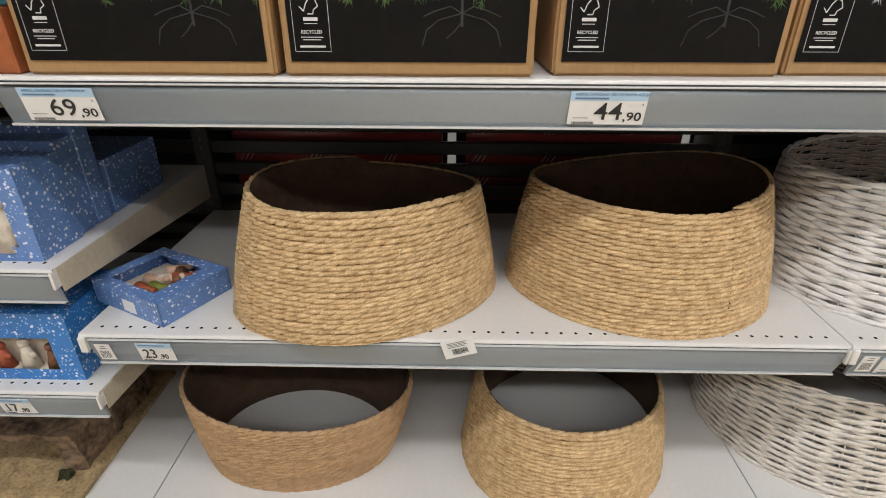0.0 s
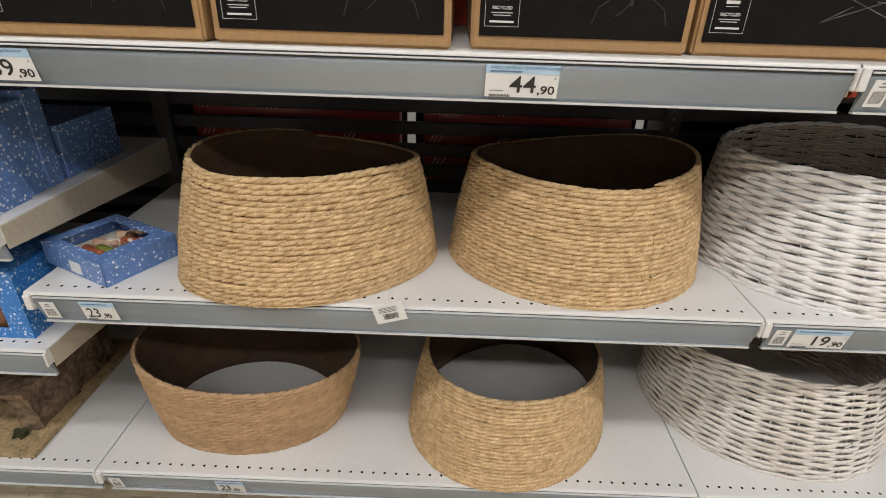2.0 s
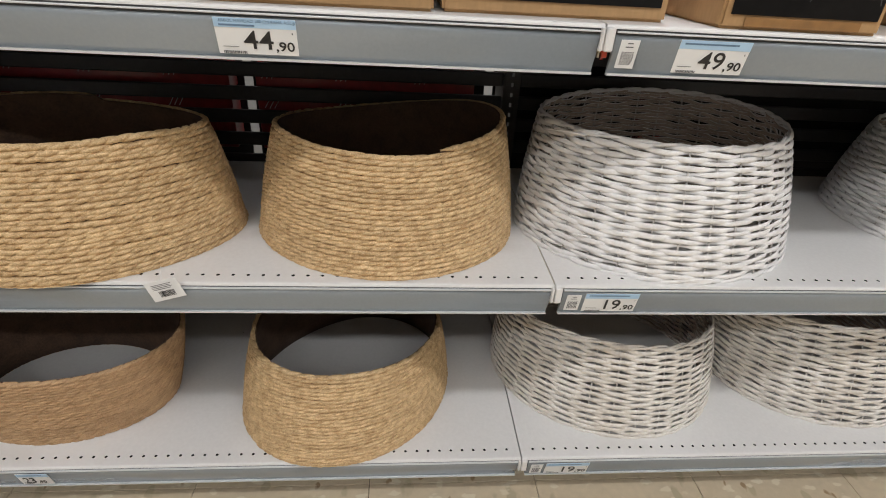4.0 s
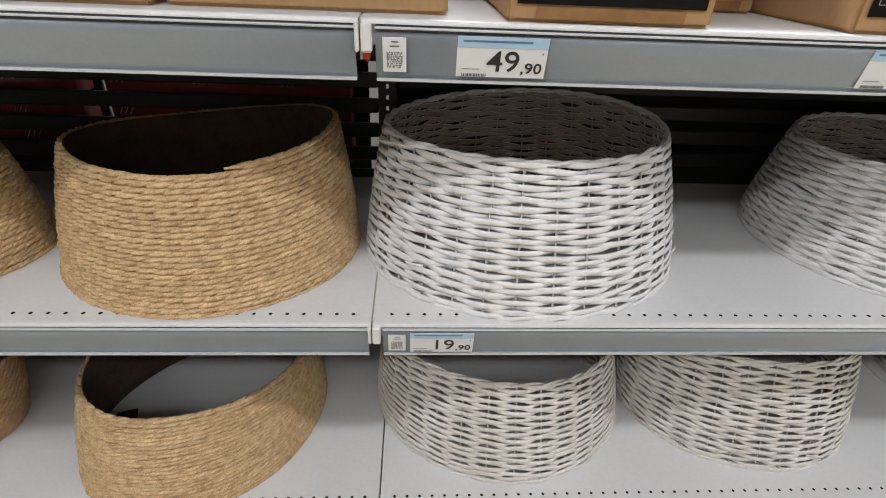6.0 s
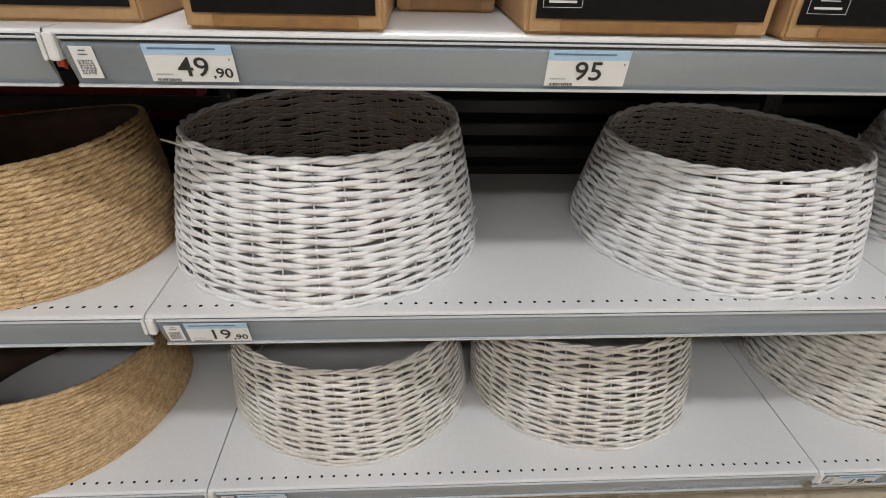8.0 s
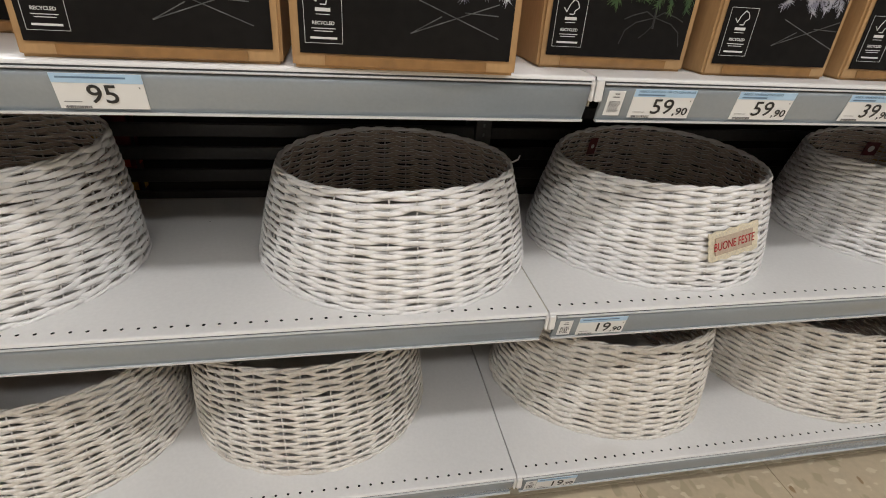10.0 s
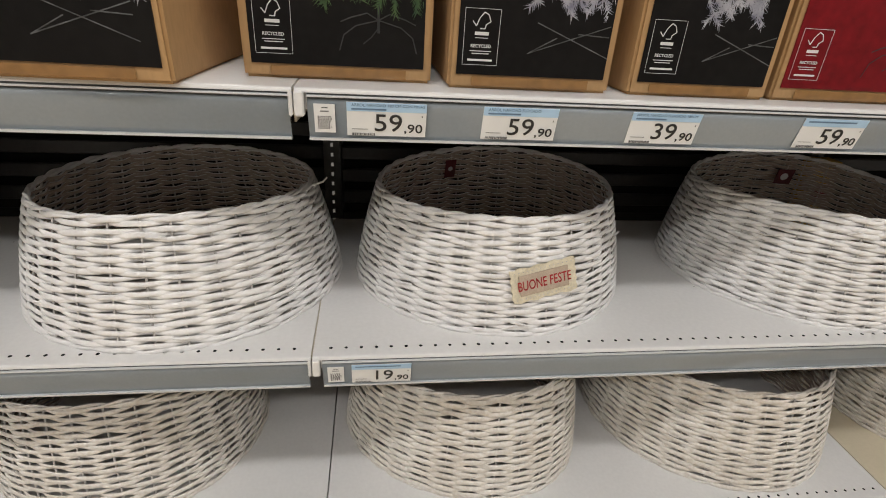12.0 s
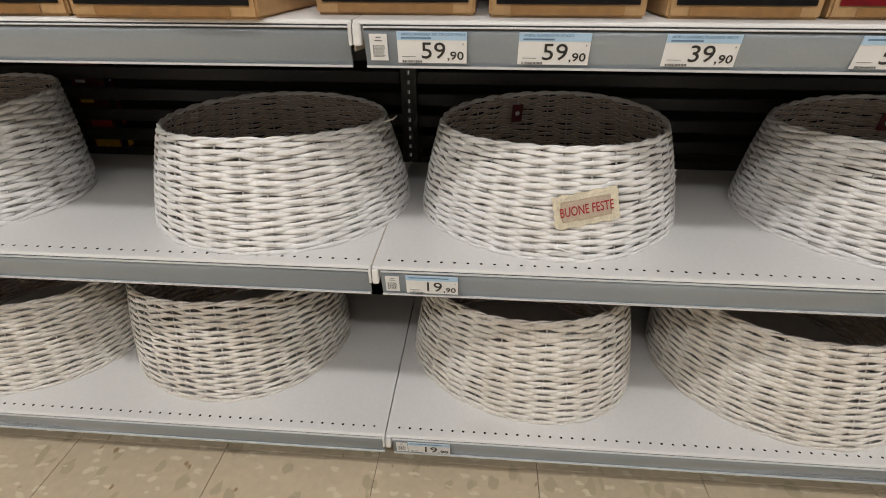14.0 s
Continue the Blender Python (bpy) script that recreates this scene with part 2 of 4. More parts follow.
def lettering(name, text, size, mat, parent, x, y, z, rx=90, rz=0, align="LEFT", wide=1.0, bold=0.0, ry=0):
    """Built-in font as a thin mesh, standing in the x-z plane before any turn."""
    cu = bpy.data.curves.new(name, "FONT")
    cu.body, cu.size, cu.align_x, cu.extrude, cu.offset = text, size, align, 0.0002, bold
    cu.resolution_u = 3
    tmp = bpy.data.objects.new(name, cu)
    scene.collection.objects.link(tmp)
    me = bpy.data.meshes.new_from_object(tmp.evaluated_get(bpy.context.evaluated_depsgraph_get()))
    bpy.data.objects.remove(tmp)
    bpy.data.curves.remove(cu)
    me.transform(pose(x, y, z, rx, ry, rz) @ Matrix.Diagonal((wide, 1, 1, 1)))
    me.materials.clear()
    return dress(name, me, mat, parent)


# ---- the shop's shell ----
def shell():
    # Walls and ceiling added out of view, grey enough to limit bounced light.
    x0, x1, y0, y1, h = -4.2, 6.6, -3.2, 2.6, 3.4
    for name, d in (("wall_north", (x0, x1, y1, y1 + 0.15, 0, h)), ("wall_south", (x0, x1, y0 - 0.15, y0, 0, h)),
                    ("wall_west", (x0 - 0.15, x0, y0, y1, 0, h)), ("wall_east", (x1, x1 + 0.15, y0, y1, 0, h))):
        tagged(boxed(name, d, WALL), "plain grey wall added to close the shop", "wall", kind="structure")
    tagged(boxed("ceiling", (x0, x1, y0, y1, h, h + 0.12), CEILING), "plain grey ceiling added to close the shop", "ceiling", kind="structure")
    for lx in (-2.4, -0.6, 1.2, 3.0, 4.8):
        for ly in (-0.55, -2.0):
            t = thing("ceiling_light", lx, ly, h)
            boxed("housing", (-0.78, 0.78, -0.13, 0.13, -0.06, 0.0), LAMP_BODY, t, bevel=0.006)
            boxed("diffuser", (-0.74, 0.74, -0.11, 0.11, -0.075, -0.061), LAMP_GLOW, t, "glowing white diffuser")
            tagged(t, "white tube light fixed to the shop ceiling", "light", "ceiling lights")
    for lx in (0.3, 2.1):
        t = thing("ceiling_light", lx, 2.15, h)
        boxed("housing", (-1.14, 1.14, -0.13, 0.13, -0.06, 0.0), LAMP_BODY, t, bevel=0.006)
        boxed("diffuser", (-1.11, 1.11, -0.11, 0.11, -0.075, -0.061), LAMP_GLOW, t, "glowing white diffuser")
        tagged(t, "long white tube light over the next aisle", "light", "ceiling lights")


shell()

# ---- shelving ----
EDGES = [-1.995, -0.665, 0.665, 1.995, 3.325, 4.655]
FRONT, BACK = 0.803, 1.372
Z_TOP, Z_MID, Z_LOW = 1.055, 0.625, 0.160
LEVELS = {0: (1.055, 0.752, 0.492, 0.160), 1: (Z_TOP, Z_MID, Z_LOW), 2: (Z_TOP, Z_MID, Z_LOW), 3: (Z_TOP, Z_MID, Z_LOW), 4: (Z_TOP, Z_MID, Z_LOW)}


BACK_SLITS = (-0.019, 0.625)


def deck(name, x0, x1, z, mat, parent, punched=True):
    """A steel shelf with a folded front and a row of round punched holes behind it."""
    g = 0.0015
    x0, x1 = x0 + g, x1 - g
    verts, faces = [], []

    def quad(*ps):
        k = len(verts)
        verts.extend(ps)
        faces.append(tuple(range(k, k + len(ps))))

    ya, yb = FRONT + 0.012, FRONT + 0.036
    lip = FRONT + 0.004
    pitch = 0.0254
    n = int((x1 - x0 - 0.02) / pitch)
    s = (x1 - x0 - n * pitch) / 2
    # folded front edge, in three small steps
    prof = [(lip - 0.004, z - 0.0060), (lip - 0.004, z - 0.004), (lip - 0.0028, z - 0.0012), (lip, z), (ya, z)]
    for (y1, z1), (y2, z2) in zip(prof, prof[1:]):
        quad((x0, y1, z1), (x1, y1, z1), (x1, y2, z2), (x0, y2, z2))
    quad((x0, ya, z), (x0 + s, ya, z), (x0 + s, yb, z), (x0, yb, z))
    quad((x1 - s, ya, z), (x1, ya, z), (x1, yb, z), (x1 - s, yb, z))
    quad((x0, yb, z), (x1, yb, z), (x1, BACK, z), (x0, BACK, z))
    quad((x0, BACK, z), (x1, BACK, z), (x1, BACK, z - 0.028), (x0, BACK, z - 0.028))
    quad((x0, lip + 0.003, z - 0.0060), (x1, lip + 0.003, z - 0.0060), (x1, lip - 0.004, z - 0.0060), (x0, lip - 0.004, z - 0.0060))
    quad((x0, lip + 0.003, z - 0.028), (x1, lip + 0.003, z - 0.028), (x1, lip + 0.003, z - 0.0060), (x0, lip + 0.003, z - 0.0060))
    for xx in (x0, x1):
        quad((xx, lip - 0.004, z - 0.028), (xx, lip, z), (xx, BACK, z), (xx, BACK, z - 0.028))
    pits_v, pits_f = [], []
    yc, r = (ya + yb) / 2 + 0.001, 0.0031
    ring = [(math.cos(a), math.sin(a)) for a in [math.pi / 4 * i for i in range(8)]]
    hw, hy = pitch / 2, (yb - ya) / 2
    und = [(x0, lip + 0.003, z - 0.028), (x0, BACK, z - 0.028), (x1, BACK, z - 0.028), (x1, lip + 0.003, z - 0.028)]
    if not punched:
        quad((x0 + s, ya, z), (x1 - s, ya, z), (x1 - s, yb, z), (x0 + s, yb, z))
        ob = from_arrays(name, verts, faces, mat, parent, smooth=False)
        from_arrays("underside", und, [(0, 1, 2, 3)], UNDERSIDE_SHADE, ob, "underside darkened to cut bounced light", smooth=False)
        return ob
    for i in range(n):
        cx = x0 + s + (i + 0.5) * pitch
        ym = (ya + yb) / 2
        outer = [(cx + hw, ym), (cx + hw, yb), (cx, yb), (cx - hw, yb), (cx - hw, ym), (cx - hw, ya), (cx, ya), (cx + hw, ya)]
        inner = [(cx + r * a, yc + r * b) for a, b in ring]
        for j in range(8):
            k = (j + 1) % 8
            quad((*outer[j], z), (*outer[k], z), (*inner[k], z), (*inner[j], z))
        b0 = len(pits_v)
        pits_v += [(x, y, z) for x, y in inner] + [(x, y, z - 0.006) for x, y in inner]
        pits_f += [(b0 + j, b0 + (j + 1) % 8, b0 + 8 + (j + 1) % 8, b0 + 8 + j) for j in range(8)]
        pits_f.append(tuple(b0 + 8 + j for j in range(8)))
    ob = from_arrays(name, verts, faces, mat, parent, smooth=False)
    from_arrays("underside", und, [(0, 1, 2, 3)], UNDERSIDE_SHADE, ob, "underside darkened to cut bounced light", smooth=False)
    tagged(from_arrays("perforation", pits_v, pits_f, HOLE, ob, "row of small dark punched holes", smooth=False), kind="stuff")
    return ob


def rail(x0, x1, z, parent, h=0.0545):
    """The grey label holder clipped under a shelf's front edge."""
    y, lean = FRONT, 0.012
    top, low = z - 0.0130, z - 0.0130 - h
    face = [(y + 0.0030, top), (y + 0.0008, top - 0.0018), (y - 0.0003, top - 0.0045), (y - 0.0003, top - 0.008), (y + 0.0012, top - 0.016), (y + 0.0042, top - 0.030), (y + lean - 0.002, low + 0.009), (y + lean, low)]
    p = extrude_profile("price_rail", face + [(y + lean + 0.004, low), (y + 0.0065, top)], x0, x1, RAIL_GREY, parent, "glossy grey plastic price rail")
    for f in p.data.polygons:
        f.use_smooth = abs(f.normal.x) < 0.5 and f.normal.y < 0
    # Dark strip laid in the gap below the shelf edge for its shade.
    extrude_profile("rail_groove", [(y + 0.0008, z - 0.0064), (y + 0.0008, top), (y + 0.005, top), (y + 0.005, z - 0.0064)], x0, x1, RAIL_DARK, p, "dark strip for the groove's shade")
    extrude_profile("rail_top_edge", [(y - 0.0030, z - 0.0082), (y - 0.0035, z - 0.0095), (y - 0.0030, z - 0.0108), (y + 0.0006, z - 0.0108), (y + 0.0006, z - 0.0082)],
                    x0, x1, RAIL_CLEAR, p, "clear plastic top edge")
    extrude_profile("rail_bottom_edge", [(y + lean - 0.0045, low + 0.0015), (y + lean - 0.004, low - 0.002), (y + lean + 0.004, low - 0.002), (y + lean + 0.004, low + 0.0015)],
                    x0, x1, RAIL_CLEAR, p, "clear plastic bottom edge")
    return p


def bay(i):
    x0, x1 = EDGES[i], EDGES[i + 1]
    b = thing("shelving_bay", (x0 + x1) / 2, 0, 0)
    w = (x1 - x0) / 2
    for z in LEVELS[i]:
        low = z == Z_LOW
        d = deck("shelf", -w, w, z, SHELF_CREAM if (i == 4 and low) else SHELF_WHITE, b, z != Z_TOP)
        rail(-w + 0.017, w - 0.006, z, d)
        for sx in (-1, 1):
            # hooked steel tab that shows at the end of each shelf, and the sloping side bracket
            xa, xb = (-w + 0.001, -w + 0.0135) if sx < 0 else (w - 0.006, w - 0.001)
            bm = box(bmesh.new(), xa, xb, FRONT - 0.006, FRONT + 0.012, z - 0.036, z - 0.004, 0.002)
            part("end_tab", bm, SHELF_WHITE, d, "white end tab")
            if not low:
                xs = sx * (w - 0.0007)
                bm = bmesh.new()
                pts = [(FRONT + 0.010, z - 0.002), (BACK, z - 0.002), (BACK, z - 0.090), (FRONT + 0.09, z - 0.052), (FRONT + 0.010, z - 0.046)]
                vs = [[bm.verts.new((xs + dx, yy, zz)) for yy, zz in pts] for dx in (-0.0006, 0.0006)]
                bm.faces.new(vs[0]), bm.faces.new(vs[1][::-1])
                for k in range(5):
                    bm.faces.new((vs[0][k], vs[0][(k + 1) % 5], vs[1][(k + 1) % 5], vs[1][k]))
                bmesh.ops.recalc_face_normals(bm, faces=bm.faces)
                part("bracket", bm, BRACKET_WHITE, d, "cream steel shelf bracket")
    boxed("kick_plate", (-w, w, FRONT + 0.115, FRONT + 0.13, 0.0, 0.13), UPRIGHT, b, "dark plinth board")
    # open back of horizontal dark slats
    z = 0.20
    while z < 1.75:
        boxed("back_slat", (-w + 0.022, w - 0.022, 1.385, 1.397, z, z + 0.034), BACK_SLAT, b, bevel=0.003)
        z += 0.058
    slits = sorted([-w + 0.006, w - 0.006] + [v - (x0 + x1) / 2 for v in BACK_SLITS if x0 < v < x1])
    # Black sheets added for the unlit space behind; gaps left at the slits.
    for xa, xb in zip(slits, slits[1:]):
        boxed("void_sheet", (xa + 0.012, xb - 0.012, 1.50, 1.506, 0.0, 1.8), BACK_VOID, b, "added dark sheet in place of the unlit space behind")
    tagged(b, "supermarket shelving bay with white steel shelves and grey price rails", "shelving", "shelving bays")


for i in range(5):
    bay(i)
for i, x in enumerate(EDGES):
    u = thing("shelf_upright", x, 1.388, 0)
    bm = bmesh.new()
    for sx in (-1, 1):
        box(bm, min(sx * 0.003, sx * 0.020), max(sx * 0.003, sx * 0.020), -0.012, -0.009, 0, 1.8)
        box(bm, sx * 0.0195 - 0.0015, sx * 0.0195 + 0.0015, -0.009, 0.12, 0, 1.8)
    for k in range(72):
        box(bm, -0.003, 0.003, -0.012, -0.009, k * 0.025, k * 0.025 + 0.015)
    part("post", bm, UPRIGHT, u, "dark post with a column of narrow slots")
    tagged(u, "dark steel slotted upright between the shelving bays", "upright", "uprights")

# ---- floor: terrazzo tiles, 40 cm ----
TILE = 0.409
tagged(boxed("floor", (-4.2, 6.6, -3.2, 2.6, -0.08, -0.004), GROUT), "beige terrazzo tiled shop floor", "floor", kind="structure")
floor = bpy.data.objects["floor"]


# ---- tree collars ----
def collar_frame(p):
    cx, cy, rb, rt, h, k, phi, sx, sy, ox, oy, a3, b3, c2, s2 = p
    c, s = math.cos(phi), math.sin(phi)

    def at(u, t, seed=0.0, ring=True):
        """Points on the wall at angles u and height share t, and the outward and upward directions there."""
        r = rb - 0.003 + (rt - rb) * t + 0.004 * np.sin(np.pi * np.clip(t, 0, 1))
        wob = 1 + a3 * np.cos(3 * u) + b3 * np.sin(3 * u) + 0.003 * np.sin(5 * u + 2 * seed)
        ex, ey = r * wob * np.cos(u), r * wob * k * np.sin(u)
        x, y = ex * c - ey * s, ex * s + ey * c
        z = t * (h + sx * x + sy * y + c2 * np.cos(2 * u) + s2 * np.sin(2 * u))
        nx, ny = np.cos(u) * k, np.sin(u)
        l = np.hypot(nx, ny)
        nx, ny = nx / l, ny / l
        slope = (rb - rt) / h
        n = np.stack([nx * c - ny * s, nx * s + ny * c, np.full_like(nx, slope)], -1)
        n /= np.linalg.norm(n, axis=-1, keepdims=True)
        pos = np.stack([x + ox * t, y + oy * t, z], -1)
        tan = np.roll(pos, -1, 0) - np.roll(pos, 1, 0)
        if not ring:
            tan[0], tan[-1] = tan[1], tan[-2]
        tan /= np.linalg.norm(tan, axis=-1, keepdims=True) + 1e-9
        up = np.cross(n, tan)
        up *= np.sign(up[:, 2:3])
        return pos, n, up

    return at


def tube(path, n, up, rn, ru, sides=6):
    """A closed tube along a ring of points, with half-widths outward and upward."""
    m = len(path)
    a = np.arange(sides) * 2 * np.pi / sides
    rn, ru = np.broadcast_to(rn, (m,)), np.broadcast_to(ru, (m,))
    v = path[:, None] + n[:, None] * (rn[:, None] * np.cos(a))[..., None] + up[:, None] * (ru[:, None] * np.sin(a))[..., None]
    i, j = np.meshgrid(np.arange(m), np.arange(sides), indexing="ij")
    i2, j2 = (i + 1) % m, (j + 1) % sides
    q = np.stack([i * sides + j, i2 * sides + j, i2 * sides + j2, i * sides + j2], -1).reshape(-1, 4)
    return v.reshape(-1, 3), q


def lining_mesh(at, t0, t1, inset, mat, parent, label, seed):
    u = np.linspace(0, 2 * np.pi, 96, endpoint=False)
    rows = []
    for f in np.linspace(0, 1, 6):
        pos, n, up = at(u, t0 + (t1(u) - t0) * f, seed)
        rows.append(pos - n * inset)
    m = len(u)
    v = np.concatenate(rows)
    i, j = np.meshgrid(np.arange(5), np.arange(m), indexing="ij")
    q = np.stack([i * m + j, i * m + (j + 1) % m, (i + 1) * m + (j + 1) % m, (i + 1) * m + j], -1).reshape(-1, 4)
    ob = from_arrays("lining", v, q, mat, parent, label)
    mod = ob.modifiers.new("thickness", "SOLIDIFY")
    mod.thickness, mod.offset = 0.003, -1
    return ob


def rope_collar(p, z, rows, mat, label, seed, start=1.5):
    """One two-strand rope wound up in a spiral, coil on coil, over a dark lining."""
    rng = np.random.default_rng(seed)
    at = collar_frame(p)
    t = thing("tree_collar", p[0], p[1], z)
    slant = math.hypot(p[4], p[2] - p[3])
    pitch = slant / rows
    twist = rng.uniform(0, 6.28)
    # the lowest coil is pressed flat where the spiral begins
    for r in range(-1, rows):
        turns = int(2 * math.pi * (p[2] + (p[3] - p[2]) * r / rows) * 0.94 / 0.052)
        m = turns * 26
        share = np.linspace(0, 1, m)
        u = start + share * 2 * np.pi
        sag = np.sin(np.pi * share)
        sh = (r + 1 - share + 0.10 * sag * np.sin(u * 2 + rng.uniform(0, 6)) + 0.09 * sag * np.sin(u * 7 + rng.uniform(0, 6))) / rows
        pos, n, up = at(u, sh, seed, False)
        beat = rng.normal(0, 0.055, turns * 2)
        lump = 1 + beat[(np.arange(m) // 13) % (turns * 2)] * 0.5 + 0.05 * np.interp(share, np.linspace(0, 1, 60), rng.normal(0, 1, 60))
        a = np.linspace(-1.95, 1.95, 13)
        sides = len(a)
        ph = turns * u + twist + r * 1.9 + 0.6 * np.interp(share, np.linspace(0, 1, 24), rng.normal(0, 1, 24))
        ridge = 1 - np.exp(-(np.cos(a[None, :] - ph[:, None]) / 0.36) ** 2)
        rad = (0.56 + 0.48 * ridge) * lump[:, None]
        if r == rows - 1:
            rad *= np.clip(share / 0.015, 0.35, 1)[:, None]
        v = pos[:, None] + n[:, None] * (0.0070 * rad * np.cos(a))[..., None] + up[:, None] * (pitch * 0.57 * rad * np.sin(a))[..., None]
        v[..., 2] = np.maximum(v[..., 2], 0.0015 + 0.0006 * np.sin(a))
        i, j = np.meshgrid(np.arange(m - 1), np.arange(sides - 1), indexing="ij")
        q = np.stack([i * sides + j, (i + 1) * sides + j, (i + 1) * sides + j + 1, i * sides + j + 1], -1).reshape(-1, 4)
        from_arrays("rope_coil", v.reshape(-1, 3), q, mat, t)
    # frayed fibres standing off the rope
    bm = bmesh.new()
    for _ in range(26):
        u0, t0 = rng.uniform(0, 6.28), rng.uniform(0.1, 0.97)
        pos, n, up = at(np.array([u0, u0 + 0.01, u0 + 0.02]), np.array([t0] * 3), seed)
        a = Vector(pos[0] + n[0] * 0.005)
        side = Vector(pos[2] - pos[0]).normalized()
        b = a + side * rng.uniform(-0.02, 0.02) + Vector(n[0]) * rng.uniform(0.003, 0.010) + Vector(up[0]) * rng.uniform(-0.008, 0.008)
        rod(bm, a, b, 0.0006, 4, 0.0002)
    tagged(part("frayed_fibres", bm, mat, t, "loose straw fibres"), kind="stuff")
    lining_mesh(at, 0.01, lambda u: 1 + (0.30 - ((u - start) % (2 * np.pi)) / (2 * np.pi)) / rows, 0.0022, LINING, t, "dark brown inner face", seed)
    return tagged(t, label, "tree collar", "rope tree collars")


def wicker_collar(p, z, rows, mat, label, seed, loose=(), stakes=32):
    """Willow woven over upright stakes, painted on its outer face; bare inside, with shade in its colour."""
    rng = np.random.default_rng(seed)
    at = collar_frame(p)
    t = thing("tree_collar", p[0], p[1], z)
    slant = math.hypot(p[4], p[2] - p[3])
    pitch = slant / rows
    m = stakes * 10
    u = np.linspace(0, 2 * np.pi, m, endpoint=False)
    knots = np.linspace(0, 2 * np.pi, 40)

    def jitter(a):
        v = rng.normal(0, a, 40)
        v[-1] = v[0]
        return np.interp(u, knots, v)

    for r in range(rows):
        base = (r + 0.5) / rows + rng.normal(0, 0.05) / rows
        wave = 1 - 2 * ((1 - np.cos(stakes * u / 2 + np.pi * (r % 2) + jitter(0.11))) / 2) ** 2.2
        sh = base + jitter(0.17) / rows
        if r == 0:
            sh = np.maximum(sh, 0.45 / rows)
        pos, n, up = at(u, sh, seed)
        cen = pos + n * (0.0041 * wave)[:, None]
        thick = rng.normal(1, 0.05) + jitter(0.09)
        v, q = tube(cen, n, up, 0.0023 * thick, pitch * (0.56 + 0.105 * wave) * thick, 8)
        v[:, 2] = np.maximum(v[:, 2], 0.001)
        ob = from_arrays("willow_weaver", v, q, mat, t)
        ob.data.materials.append(SHADED_BARE_WILLOW)
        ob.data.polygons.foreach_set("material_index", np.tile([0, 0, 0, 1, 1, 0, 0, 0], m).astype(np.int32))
    # finished edges, a twisted pair of rods at rim and foot
    for name, t0, rad in (("rim", 1.0, 0.0034), ("foot_edge", 0.010, 0.0040)):
        vs, qs, off = [], [], 0
        for k in range(2):
            pos, n, up = at(u, np.full(m, t0) + jitter(0.003), seed)
            a = u * stakes / 2 + k * np.pi
            v, q = tube(pos + n * (0.003 * np.cos(a))[:, None] + up * (0.0024 * np.sin(a))[:, None], n, up, rad * 0.85, rad, 6)
            vs.append(v)
            qs.append(q + off)
            off += len(v)
        from_arrays(name, np.concatenate(vs), np.concatenate(qs), mat, t)
    for j in range(stakes):
        uj = (j + rng.normal(0, 0.06)) * 2 * np.pi / stakes
        ts = np.linspace(0.0, 1.0, 7)
        bm = bmesh.new()
        pts = []
        for tt in ts:
            pos, n, up = at(np.array([uj, uj + 0.01, uj + 0.02]), np.full(3, tt), seed)
            pts.append(Vector(pos[0]))
        for a, b in zip(pts, pts[1:]):
            rod(bm, a, b, 0.0019, 5)
        part("stake", bm, STAKE, t)
    for u0, t0, du, dn, dz in list(loose) + [(rng.uniform(3.4, 6.0), rng.uniform(0.1, 0.9), rng.choice([-1, 1]) * 0.03, 0.006, rng.uniform(-0.006, 0.006)) for _ in range(6)]:
        pos, n, up = at(np.array([u0, u0 + 0.01, u0 + 0.02]), np.full(3, t0), seed)
        side = Vector(pos[2] - pos[0]).normalized()
        a = Vector(pos[0]) + Vector(n[0]) * 0.004
        mid = a + side * du * 0.5 + Vector(n[0]) * dn
        bm = rod(bmesh.new(), a, mid, 0.0020, 5)
        rod(bm, mid, a + side * du + Vector(n[0]) * dn * 1.3 + Vector((0, 0, dz)), 0.0020, 5, 0.0014)
        part("loose_end", bm, mat, t, "loose willow end")
    return tagged(t, label, "tree collar", "white wicker tree collars")


ROPE_SET = [
    ((-0.180, 0.976, 0.256, 0.206, 0.227, 0.713, 0.299, -0.044, -0.020, 0.010, -0.011, 0.005, 0.006, -0.002, -0.006), Z_MID, 24, ROPE, "natural straw rope tree collar standing on the middle shelf"),
    ((0.366, 1.047, 0.259, 0.222, 0.210, 0.878, 0.054, 0.048, -0.038, 0.004, 0.026, -0.011, 0.008, 0.008, 0.005), Z_MID, 24, ROPE, "natural straw rope tree collar with a sloping rim"),
    ((-0.380, 1.027, 0.222, 0.257, 0.215, 0.742, -0.019, -0.056, 0.009, 0.015, -0.012, 0.012, -0.011, -0.000, 0.001), Z_LOW, 25, ROPE_RED, "reddish rope tree collar standing upside down on the bottom shelf"),
    ((0.269, 1.054, 0.234, 0.203, 0.193, 1.177, -0.606, -0.069, -0.050, 0.005, 0.016, 0.010, -0.009, 0.005, -0.007), Z_LOW, 24, ROPE, "oval straw rope tree collar on the bottom shelf"),
]
for k, (p, z, rows, mat, label) in enumerate(ROPE_SET):
    rope_collar(p, z, rows, mat, label, 11 + k, 5.05 if k == 1 else 1.5)
